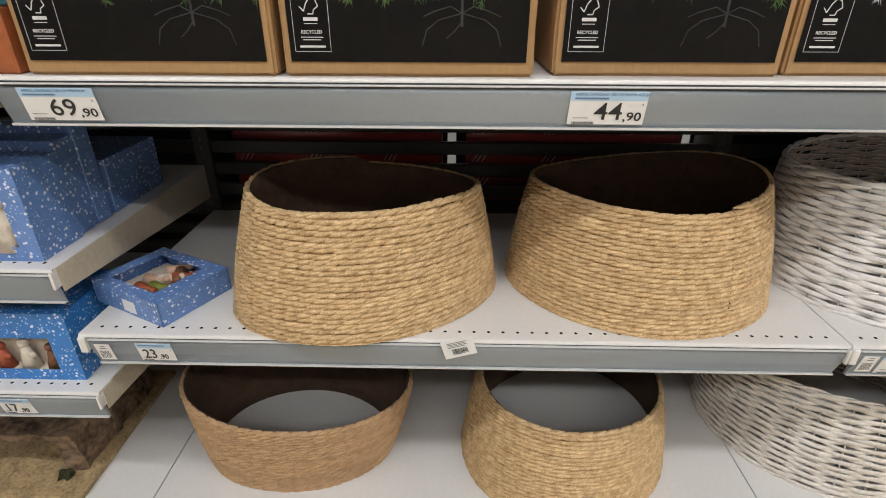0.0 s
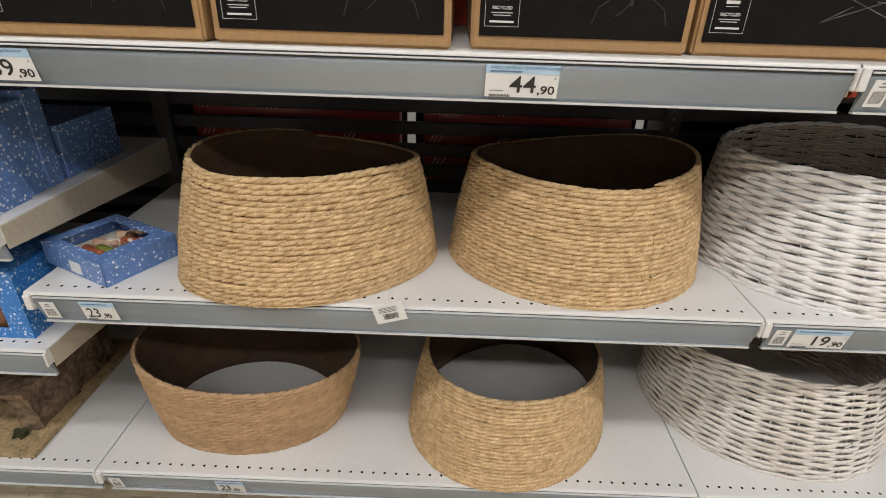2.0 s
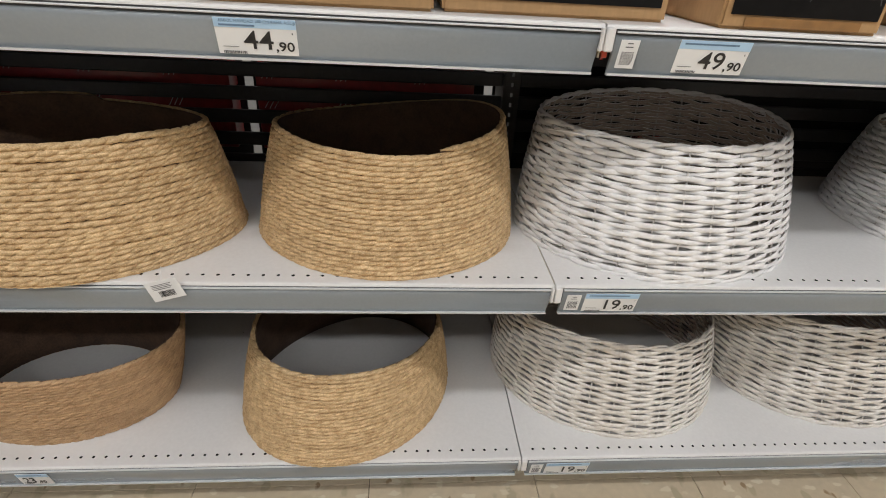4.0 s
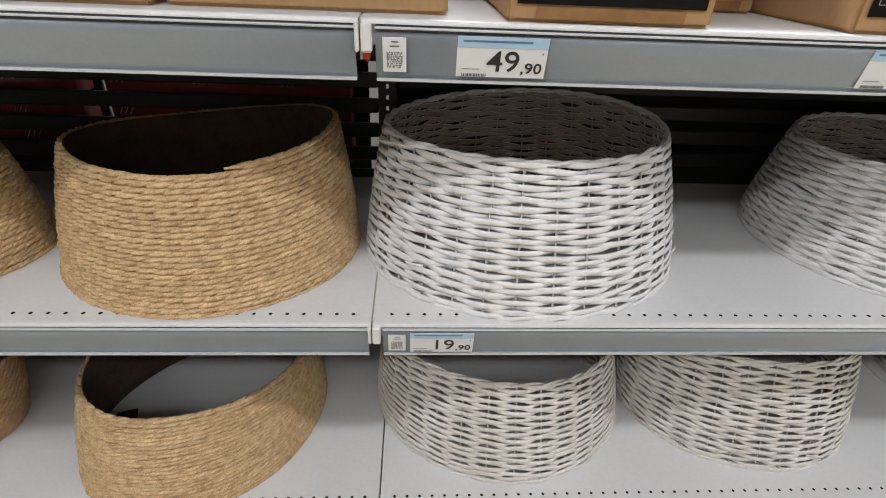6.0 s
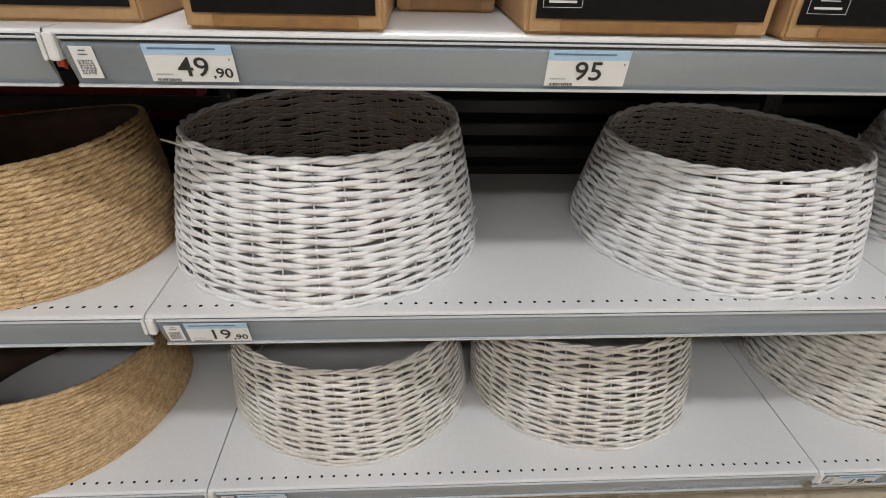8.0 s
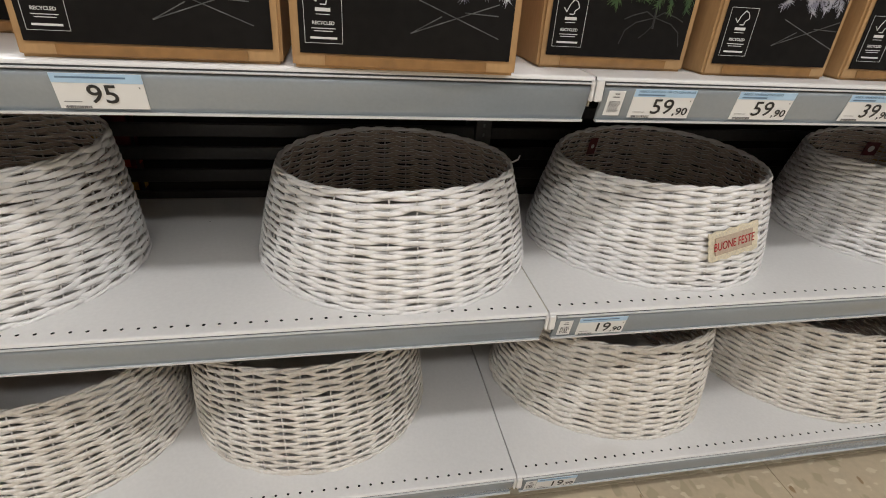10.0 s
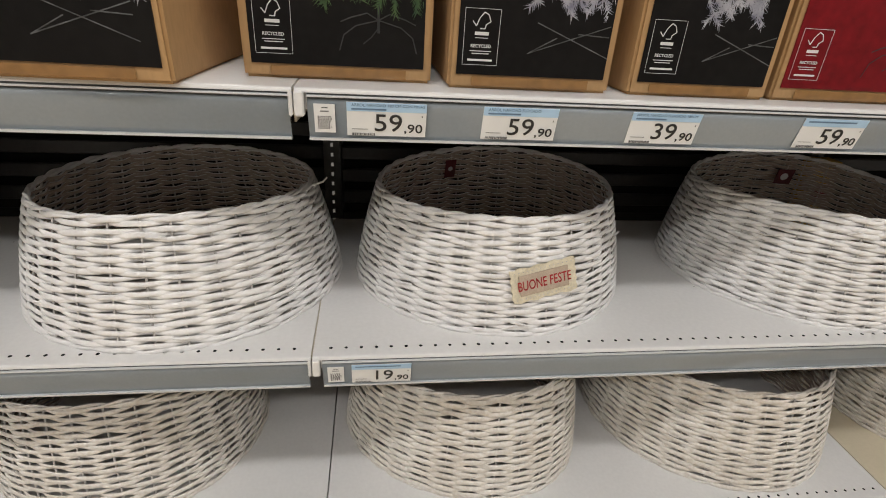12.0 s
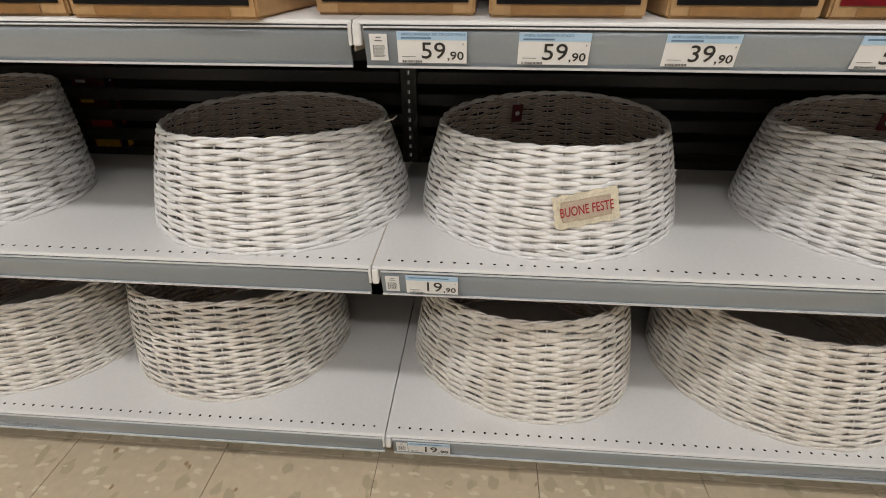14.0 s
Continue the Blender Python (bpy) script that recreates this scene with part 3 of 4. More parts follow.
WICKER_SET = [
    ((0.932, 1.055, 0.292, 0.254, 0.232, 0.835, 0.058, 0.018, 0.009, -0.003, 0.045, 0.000, 0.002, -0.001, 0.004), Z_MID, 30, WICKER, "white wicker tree collar with a loose twig at its rim", [(3.75, 0.97, -0.075, 0.012, -0.004)]),
    ((1.736, 1.102, 0.293, 0.243, 0.203, 0.944, 0.234, 0.001, -0.040, -0.001, 0.002, -0.005, 0.001, -0.004, -0.001), Z_MID, 29, WICKER, "white wicker tree collar with a twig end sticking out", [(5.95, 0.97, 0.025, 0.02, 0.004)]),
    ((2.359, 1.121, 0.296, 0.247, 0.206, 0.899, 0.399, 0.005, -0.008, -0.006, -0.008, 0.003, 0.024, -0.004, 0.003), Z_MID, 29, WICKER, "white wicker tree collar with a sewn cloth patch", []),
    ((3.074, 1.111, 0.284, 0.245, 0.208, 0.959, 0.315, -0.002, -0.011, -0.004, 0.000, 0.001, 0.023, -0.000, 0.008), Z_MID, 30, WICKER, "white wicker tree collar with a red tag inside", []),
    ((0.937, 1.118, 0.294, 0.259, 0.224, 0.897, -0.197, 0.005, -0.029, -0.012, 0.011, 0.000, 0.005, -0.010, 0.002), Z_LOW, 29, WICKER_CREAM, "cream-white wicker tree collar on the bottom shelf", []),
    ((1.540, 1.137, 0.291, 0.269, 0.237, 0.901, 0.418, -0.016, -0.065, -0.015, 0.034, -0.012, 0.015, -0.007, 0.004), Z_LOW, 29, WICKER_CREAM, "cream-white wicker tree collar leaning slightly out of round", []),
    ((2.326, 1.125, 0.297, 0.247, 0.271, 0.856, -0.311, 0.043, -0.049, -0.002, -0.025, -0.013, -0.014, 0.001, -0.006), Z_LOW, 29, WICKER_CREAM, "cream-white wicker tree collar on the bottom shelf", []),
    ((3.004, 1.131, 0.315, 0.281, 0.260, 0.911, -0.275, -0.005, -0.039, -0.030, 0.000, -0.009, 0.004, -0.000, -0.002), Z_LOW, 29, WICKER_CREAM, "wide cream-white wicker tree collar on the bottom shelf", []),
    ((3.730, 1.120, 0.305, 0.255, 0.225, 0.890, 0.000, 0.000, 0.000, 0.000, 0.000, 0.004, -0.006, 0.0, 0.0), Z_LOW, 29, WICKER_CREAM, "cream-white wicker tree collar on a cream shelf", []),
]
for k, (p, z, rows, mat, label, loose) in enumerate(WICKER_SET):
    wicker_collar(p, z, rows, mat, label, 31 + k, loose)


# ---- price tags ----
def price_tag(x, z_shelf, big, small, lines=(), w=0.105, h=0.047, title="", skew=0.0):
    """A paper tag in a price rail: blue band, price in black, small print as bars."""
    t = thing("price_tag", x, FRONT - 0.0028, z_shelf - 0.0150, rx=12.0)
    thing_ob, t = t, boxed("paper", (0, w, -0.0004, 0.0004, -h, 0), TAG_WHITE, t)
    f = -0.0007
    boxed("blue_band", (0, w, f - 0.0002, f + 0.0002, -0.26 * h, 0), TAG_BLUE, t, "pale blue title band")
    yy = f - 0.0004
    if title:
        lettering("title", title, h * 0.115, INK_BLUE, t, w * 0.06, yy, -h * 0.115, wide=1.05)
    bm = bmesh.new()
    for k in range(1):
        zz = -h * (0.10 + 0.09 * (1 if title else 0))
        box(bm, w * 0.06, w * 0.82 * (0.6 if title else 1), yy - 0.0001, yy + 0.0001, zz - h * 0.03, zz + h * 0.02)
    part("title_line", bm, INK_BLUE, t)
    s = h * 0.74
    if small:
        k = w / 0.105 if w > 0.08 else 0.66
        x0 = w * (0.33 if w > 0.08 else 0.12)
        lettering("price", big, s, INK, t, x0, yy, -h * 0.84, wide=1.14 * k, bold=0.00015)
        lettering("cents", "," + small, s * 0.50, INK, t, x0 + 0.0405 * k, yy, -h * 0.87, wide=1.22 * k, bold=0.0002)
    else:
        lettering("price", big, s, INK, t, w * 0.34, yy, -h * 0.82, wide=1.1, bold=0.0003)
    bm = bmesh.new()
    rnd = random.Random(int(x * 1000) + 5)
    xx = w * 0.06
    while xx < w * 0.34:
        d = rnd.uniform(0.0006, 0.002)
        box(bm, xx, xx + d, yy - 0.0001, yy + 0.0001, -h * 0.985, -h * 0.91)
        xx += d + rnd.uniform(0.0004, 0.001)
    part("barcode", bm, INK_GREY, t)
    boxed("small_line", (w * 0.06, w * 0.26, yy - 0.0001, yy + 0.0001, -h * 0.80, -h * 0.785), INK_GREY, t)
    boxed("currency_mark", (w * 0.94, w * 0.955, yy - 0.0001, yy + 0.0001, -h * 0.40, -h * 0.35), INK_GREY, t)
    return tagged(thing_ob, "white paper price tag reading %s with a pale blue band" % (big + ("," + small if small else "")), "price tag", "price tags")


def code_label(x, z_shelf):
    t = thing("rail_label", x, FRONT - 0.0020, z_shelf - 0.0190, rx=12.0)
    boxed("paper", (0, 0.027, -0.0004, 0.0004, -0.040, 0), TAG_WHITE, t, bevel=0.0003)
    bm = bmesh.new()
    rnd = random.Random(int(x * 100) + int(z_shelf * 10))
    box(bm, 0.010, 0.018, -0.0009, -0.0007, -0.0055, -0.0040)
    box(bm, 0.008, 0.019, -0.0009, -0.0007, -0.0105, -0.0090)
    for k in range(9):
        xx = 0.0045
        while xx < 0.021:
            d = rnd.uniform(0.0008, 0.0034)
            box(bm, xx, min(xx + d, 0.0225), -0.0009, -0.0007, -0.0178 - 0.0021 * k, -0.0164 - 0.0021 * k)
            xx += d + rnd.uniform(0.0008, 0.0022)
    part("grey_print", bm, INK_GREY, t)
    return tagged(t, "small white label with grey print in the price rail", "label", "rail labels")


price_tag(-0.616, Z_TOP, "69", "90", title="ARBOL NAVIDAD 180 CM PREMIUM")
price_tag(0.143, Z_TOP, "44", "90", title="ARBOL NAVIDAD 180 CM RAMA AGUJA")
price_tag(0.775, Z_TOP, "49", "90")
price_tag(1.269, Z_TOP, "95", "")
price_tag(2.062, Z_TOP, "59", "90", title="ARBOL NAVIDAD 180 CM CON PINAS")
price_tag(2.244, Z_TOP, "59", "90", title="ARBOL NAVIDAD FLOCADO")
price_tag(2.456, Z_TOP, "39", "90", title="ARBOL NAVIDAD FLOCADO 180CM")
price_tag(2.724, Z_TOP, "59", "90")
price_tag(-0.566, Z_MID, "23", "90", w=0.062, h=0.044)
price_tag(0.724, Z_MID, "19", "90", w=0.100)
price_tag(2.060, Z_MID, "19", "90", w=0.100)
price_tag(0.724, Z_LOW, "19", "90", w=0.100)
price_tag(2.048, Z_LOW, "19", "90", w=0.100)
price_tag(-0.40, Z_LOW, "23", "90", w=0.062, h=0.044)
price_tag(-0.865, 0.492, "17", "90", w=0.062, h=0.044)
for x, z in ((0.690, Z_TOP), (2.020, Z_TOP), (-0.640, Z_MID), (0.690, Z_MID), (2.020, Z_MID), (0.690, Z_LOW), (2.020, Z_LOW), (-0.640, Z_LOW)):
    code_label(x, z)


# ---- boxes on the top shelf ----
def tree_box(x0, x1, y, turn=0.0, art="pine", face=PRINT_BLACK, h=0.30, depth=0.44, z=Z_TOP, mark=True, label=""):
    """A tall carton: cardboard sleeve, dark printed front with stand, branches and a recycling mark."""
    w = x1 - x0
    t = thing("tree_carton", x0, y, z + 0.0005, turn)
    bm = box(bmesh.new(), 0, w, 0, depth, 0, h)
    bmesh.ops.subdivide_edges(bm, edges=bm.edges, cuts=4, use_grid_fill=True)
    rnd = random.Random(int(x0 * 997))
    for v in bm.verts:
        k = noise.noise(v.co * 9 + Vector((x0 * 7, 0, 0)))
        if v.co.z > 0.001:
            v.co += Vector((0.0022 * k, 0.0015 * noise.noise(v.co * 7 + Vector((3, x0, 1))), 0))
    corner = [e for e in bm.edges if len(e.link_faces) == 2 and e.calc_face_angle(0) > 1.0]
    bmesh.ops.bevel(bm, geom=corner, offset=0.004, segments=2, affect="EDGES")
    part("carton", bm, CARD, t)
    m, e = 0.019, 0.011
    f = -0.0022
    panel = boxed("printed_front", (e, w - e, f, f + 0.0012, m, h - m), face, t, "dark printed front panel")
    if x0 > 0.8:
        boxed("tape", (w * 0.14, w * 0.86, f - 0.0002, f + 0.0006, 0.004, 0.0165), TAPE, t, "strip of brown packing tape", bevel=0.0002)
    f -= 0.0006
    if mark:
        bm = bmesh.new()
        mx, mz, mw, mh, b = e + 0.007, m + 0.0125, 0.048, 0.070, 0.0005
        for d in ((mx, mx + mw, mz, mz + b), (mx, mx + mw, mz + mh, mz + mh + b), (mx, mx + b, mz, mz + mh), (mx + mw - b, mx + mw, mz, mz + mh + b)):
            box(bm, d[0], d[1], f - 0.0001, f + 0.0001, d[2], d[3])
        cx = mx + mw * 0.5
        # small tree outline with a tick
        seg = [(-0.013, 0.055, -0.008, 0.049), (-0.008, 0.049, -0.004, 0.059), (-0.004, 0.059, 0.002, 0.066), (0.002, 0.066, 0.008, 0.063), (0.008, 0.063, 0.011, 0.055),
               (0.011, 0.055, 0.005, 0.051), (0.005, 0.051, 0.004, 0.046), (-0.003, 0.046, 0.004, 0.046)]
        for xa, za, xb, zb in seg:
            rod(bm, (cx + xa, f, mz + za), (cx + xb, f, mz + zb), 0.0007, 4)
        for zz, ww, hh in ((0.040, 0.019, 0.0042), (0.0345, 0.017, 0.0008), (0.0180, 0.030, 0.0010), (0.0148, 0.024, 0.0010), (0.0065, 0.034, 0.0026)):
            box(bm, cx - ww / 2, cx + ww / 2, f - 0.0001, f + 0.0001, mz + zz - hh / 2, mz + zz + hh / 2)
        part("paper_mark", bm, PRINT_WHITE, panel, "white outlined recycling mark")
        lettering("recycled_word", "RECYCLED", 0.0058, PRINT_WHITE, panel, cx, f - 0.0001, mz + 0.0225, align="CENTER", bold=0.0001)
    # picture of the folding stand
    bm = bmesh.new()
    cx, cz = w * 0.71, m + 0.048
    q = min(1.0, (w * 0.29 - e) / 0.058)
    if art in ("pine", "plain"):
        legs = ((-0.052, -0.028, -0.046, -0.008, -0.030, 0.004), (0.052, -0.028, 0.046, -0.008, 0.030, 0.004), (-0.050, 0.008, -0.036, 0.014, -0.015, 0.020), (0.050, 0.008, 0.036, 0.014, 0.015, 0.020), (-0.020, -0.018, -0.010, -0.010, 0.0, 0.002))
        for x1_, z1_, x2_, z2_, x3_, z3_ in legs:
            for pa, pb in (((x1_, z1_), (x2_, z2_)), ((x2_, z2_), (x3_, z3_)), ((x3_, z3_), (0.0, 0.012))):
                rod(bm, (cx + pa[0] * q, f, cz + pa[1]), (cx + pb[0] * q, f, cz + pb[1]), 0.0008, 4)
        rod(bm, (cx, f, cz - 0.004), (cx, f, cz + 0.045), 0.0018, 4)
    else:
        for a, b2 in (((-0.060, -0.018), (0.055, 0.022)), ((-0.050, 0.022), (0.058, -0.020)), ((-0.060, -0.018), (-0.020, 0.004)), ((0.01, 0.010), (0.055, 0.008))):
            rod(bm, (cx + a[0] * q, f, cz + a[1] * q), (cx + b2[0] * q, f, cz + b2[1] * q), 0.0007, 4)
    for v in bm.verts:
        v.co.y = f + (v.co.y - f) * 0.15
    part("printed_stand", bm, PRINT_STEEL if art == "frost" else PRINT_DARKSTEEL, panel, "picture of a folding steel tree stand")
    if art != "plain":
        verts, faces = [], []
        for k in range(90 if art == "pine" else 64):
            bx, bz = cx + rnd.uniform(-0.15, 0.10), m + (rnd.uniform(0.107, 0.165) if art == "pine" else rnd.uniform(0.108, 0.165))
            if not (e + 0.075 if mark else e + 0.01) < bx < w - e - 0.012:
                continue
            ang = rnd.uniform(-2.6, -0.5)
            for q in range(44):
                s = q / 44 * 0.040
                px, pz = bx + math.cos(ang) * s, bz + math.sin(ang) * s
                a2 = ang + rnd.choice([-1, 1]) * rnd.uniform(0.3, 0.9)
                l = rnd.uniform(0.007, 0.013)
                ex, ez = px + math.cos(a2) * l, pz + math.sin(a2) * l
                if not ((e + 0.060 if mark else e + 0.003) < ex < w - e - 0.002 and ez < h - m):
                    continue
                nx, nz = -math.sin(a2) * 0.0007, math.cos(a2) * 0.0007
                yq = f - 0.0001 - 0.00002 * k
                b0 = len(verts)
                verts += [(px - nx, yq, pz - nz), (px + nx, yq, pz + nz), (ex, yq, ez)]
                faces.append((b0, b0 + 1, b0 + 2))
        if faces:
            from_arrays("printed_foliage", verts, faces, PINE if art == "pine" else FROST, panel, "picture of fir branches", smooth=False)
    return tagged(t, label or "brown cardboard tree carton with a black printed front", "carton", "tree cartons")


tree_box(-0.600, -0.256, 0.812)
tree_box(-0.245, 0.092, 0.815)
tree_box(0.120, 0.430, 0.832)
tree_box(0.442, 0.765, 0.845, art="frost")
tree_box(0.829, 1.066, 0.812, turn=-1.0, art="plain", mark=False)
tree_box(1.075, 1.225, 1.00, art="plain", mark=False, depth=0.33)
tree_box(1.238, 1.548, 0.812, art="frost")
tree_box(1.561, 1.862, 0.800, turn=-3.0, art="frost", label="brown cardboard tree carton jutting over the shelf edge")
tree_box(1.924, 2.177, 0.868, depth=0.40)
tree_box(2.198, 2.432, 0.845, art="frost")
tree_box(2.462, 2.682, 0.845, art="frost")
tree_box(2.694, 2.960, 0.850, face=PRINT_RED, art="plain", label="brown cardboard tree carton with a dark red printed front")
tree_box(2.975, 3.240, 0.850, face=PRINT_RED, art="plain", label="brown cardboard tree carton with a dark red printed front")


# ---- blue boxes with windows, beside and on the shelves ----
def figurine(bm_parent, x, y, z, h, mat, lying=False):
    """A small plain nativity doll: one mesh of a robe and a head."""
    bm = bmesh.new()
    bmesh.ops.create_cone(bm, cap_ends=True, segments=10, radius1=h * 0.26, radius2=h * 0.10, depth=h * 0.75, matrix=Matrix.Translation((0, 0, h * 0.375)))
    bmesh.ops.create_uvsphere(bm, u_segments=10, v_segments=7, radius=h * 0.15, matrix=Matrix.Translation((0, 0, h * 0.84)))
    bmesh.ops.create_uvsphere(bm, u_segments=8, v_segments=6, radius=h * 0.10, matrix=Matrix.Translation((h * 0.2, -h * 0.1, h * 0.5)) @ Matrix.Diagonal((1.3, 0.7, 1, 1)))
    m = pose(x, y, z, 84 if lying else 0, 0, (x * 9000) % 110 - 55 if lying else 0)
    bmesh.ops.transform(bm, matrix=m, verts=bm.verts)
    return part("figurine", bm, mat, bm_parent, smooth=True)


def window_box(x, y, z, w, d, h, mat, turn=0.0, side="front", win=None, label="", dolls=4):
    """A printed carton with a window cut in its front or top and a tray of dolls behind it."""
    t = thing("gift_box", x, y, z + 0.0005, turn)
    b = 0.0015
    boxed("back_wall", (0, w, d - b, d, 0, h), mat, t)
    boxed("side_wall", (0, b, 0, d - b, 0, h), mat, t)
    boxed("side_wall", (w - b, w, 0, d - b, 0, h), mat, t)
    boxed("base", (b, w - b, b, d - b, 0, b), mat, t)
    a0, a1, c0, c1 = win or (0.2, 0.8, 0.2, 0.8)
    span = h if side == "front" else d

    def pane(name, u0, u1, v0, v1):
        if side == "front":
            return boxed(name, (b + (w - 2 * b) * u0, b + (w - 2 * b) * u1, 0, b, h * v0, h * v1), mat, t)
        return boxed(name, (b + (w - 2 * b) * u0, b + (w - 2 * b) * u1, b + (d - 2 * b) * v0, b + (d - 2 * b) * v1, h - b, h), mat, t)

    pane("window_border", 0, a0, 0, 1), pane("window_border", a1, 1, 0, 1), pane("window_border", a0, a1, 0, c0), pane("window_border", a0, a1, c1, 1)
    if side == "front":
        boxed("top_wall", (b, w - b, b, d - b, h - b, h), mat, t)
        boxed("tray", (w * a0 - 0.01, w * a1 + 0.01, 0.035, 0.038, h * c0 - 0.01, h * c1 + 0.005), DOLLS[0], t, "cream backing card")
        boxed("tray_floor", (w * a0 - 0.01, w * a1 + 0.01, 0.002, 0.035, h * c0 - 0.012, h * c0 - 0.010), DOLLS[0], t)
        for k in range(dolls):
            figurine(t, w * (a0 + (a1 - a0) * (k + 0.5) / dolls), 0.020, h * c0 - 0.010, h * (c1 - c0) * (0.95 if k % 2 else 0.8), DOLLS[(k + 1) % 4])
    else:
        boxed("front_wall", (0, w, 0, b, 0, h), mat, t)
        boxed("tray", (w * 0.06, w * 0.94, d * 0.06, d * 0.94, h * 0.35, h * 0.37), DOLLS[0], t, "cream tray")
        for k in range(dolls):
            figurine(t, w * (a0 + (a1 - a0) * (k + 0.6) / dolls), d * (0.44 + 0.30 * ((k * 0.618) % 1)), h * 0.56, d * 0.26, DOLLS[(k * 3) % 4] if k % 3 else SKIN, lying=True)
    return tagged(t, label, "gift box", "snow-print gift boxes")


def plain_snow_box(x, y, z, w, d, h, mat, label, turn=0.0):
    t = thing("gift_box", x, y, z + 0.0005, turn)
    boxed("carton", (0, w, 0, d, 0, h), mat, t, bevel=0.0012)
    boxed("flap_line", (-0.0006, w + 0.0006, d * 0.5, d * 0.5 + 0.0008, h * 0.985, h + 0.0006), INK_BLUE, t)
    return tagged(t, label, "gift box", "snow-print gift boxes")


Z0 = 0.752
window_box(-0.985, 0.832, Z0, 0.288, 0.100, 0.160, SNOW_BLUE, win=(0.22, 0.885, 0.16, 0.80), label="blue snow-print box with a window showing nativity dolls")
plain_snow_box(-0.965, 0.938, Z0, 0.262, 0.050, 0.176, SNOW_BLUE, "upright blue snow-print box on the side shelf")
plain_snow_box(-0.965, 0.990, Z0, 0.264, 0.042, 0.190, SNOW_BLUE, "upright blue snow-print box on the side shelf")
plain_snow_box(-0.965, 1.045, Z0, 0.264, 0.190, 0.055, SNOW_BLUE, "flat blue snow-print box lying at the back")
plain_snow_box(-0.960, 1.045, Z0 + 0.056, 0.262, 0.186, 0.055, SNOW_BLUE, "blue snow-print box stacked on another")
window_box(-1.020, 0.838, 0.492, 0.310, 0.165, 0.150, SNOW_AZURE, win=(0.10, 0.865, 0.16, 0.64), dolls=5, label="bright blue snow-print box with a window of colourful dolls")
b = window_box(-0.524, 0.826, Z_MID, 0.153, 0.190, 0.048, SNOW_BLUE, turn=63.5, side="top", win=(0.14, 0.84, 0.20, 0.86), dolls=8, label="flat blue snow-print box with a window of dolls on top")
boxed("sticker", (-0.0007, -0.0002, 0.070, 0.105, 0.006, 0.030), TAG_WHITE, b, "white sticker")


# ---- bark stable on the bottom shelf ----
def lump_slab(name, dims, mat, parent, amp, scale, cuts=10, label=""):
    bm = box(bmesh.new(), *dims)
    bmesh.ops.subdivide_edges(bm, edges=bm.edges, cuts=cuts, use_grid_fill=True)
    for v in bm.verts:
        q = v.co * scale
        v.co += Vector((noise.noise(q), noise.noise(q + Vector((5, 1, 2))), noise.noise(q + Vector((2, 7, 3))))) * amp
    zmin = min(v.co.z for v in bm.verts)
    if dims[4] == 0:
        for v in bm.verts:
            v.co.z -= zmin
    return part(name, bm, mat, parent, label)


st = thing("bark_stable", -1.20, 0.828, Z_LOW + 0.0005)
lump_slab("base_board", (0, 0.385, 0, 0.42, 0, 0.012), STRAW, st, 0.0015, 40, 6, "straw-covered base board")
lump_slab("side_wall", (0.315, 0.355, 0.065, 0.36, 0.010, 0.135), BARK, st, 0.012, 24, 9, "rough bark wall")
lump_slab("side_wall", (0.02, 0.06, 0.065, 0.36, 0.010, 0.135), BARK, st, 0.012, 24, 9, "rough bark wall")
lump_slab("back_wall", (0.05, 0.32, 0.34, 0.37, 0.010, 0.15), BARK, st, 0.006, 24, 8, "rough bark wall")
lump_slab("roof", (0.0, 0.372, 0.045, 0.39, 0.128, 0.146), BARK, st, 0.006, 22, 12, "dark bark roof")
lump_slab("post", (0.345, 0.362, 0.18, 0.20, 0.010, 0.30), BARK, st, 0.003, 40, 5, "bark post")
lump_slab("moss", (0.306, 0.332, 0.042, 0.060, 0.008, 0.026), MOSS, st, 0.007, 90, 8, "clump of moss")
rnd = random.Random(4)
verts, faces = [], []
for k in range(420):
    x, y = rnd.uniform(0.01, 0.38), rnd.uniform(0.005, 0.41)
    a, l = rnd.uniform(0, 6.28), rnd.uniform(0.006, 0.022)
    zz = 0.0135 + rnd.uniform(0, 0.003)
    dx, dy = math.cos(a) * l, math.sin(a) * l
    i0 = len(verts)
    verts += [(x, y, zz), (x + dx, y + dy, zz + rnd.uniform(0, 0.004)), (x + dx - dy * 0.08, y + dy + dx * 0.08, zz), (x - dy * 0.08, y + dx * 0.08, zz)]
    faces.append((i0, i0 + 1, i0 + 2, i0 + 3))
tagged(from_arrays("straw", verts, faces, STRAW, st, "scattered straw", smooth=False), kind="stuff")
tagged(st, "rustic bark nativity stable on a straw base board", "stable")

# ---- orange carton at the end of the top shelf ----
t = thing("orange_carton", -0.90, 0.815, Z_TOP + 0.0005)
boxed("carton", (0, 0.285, 0, 0.40, 0, 0.085), ORANGE, t, bevel=0.003)
boxed("blue_sleeve", (0.0, 0.284, 0.001, 0.399, 0.0855, 0.30), PALE_BLUE, t, "pale blue upper sleeve", bevel=0.003)
tagged(t, "orange printed carton with a pale blue upper part", "carton")


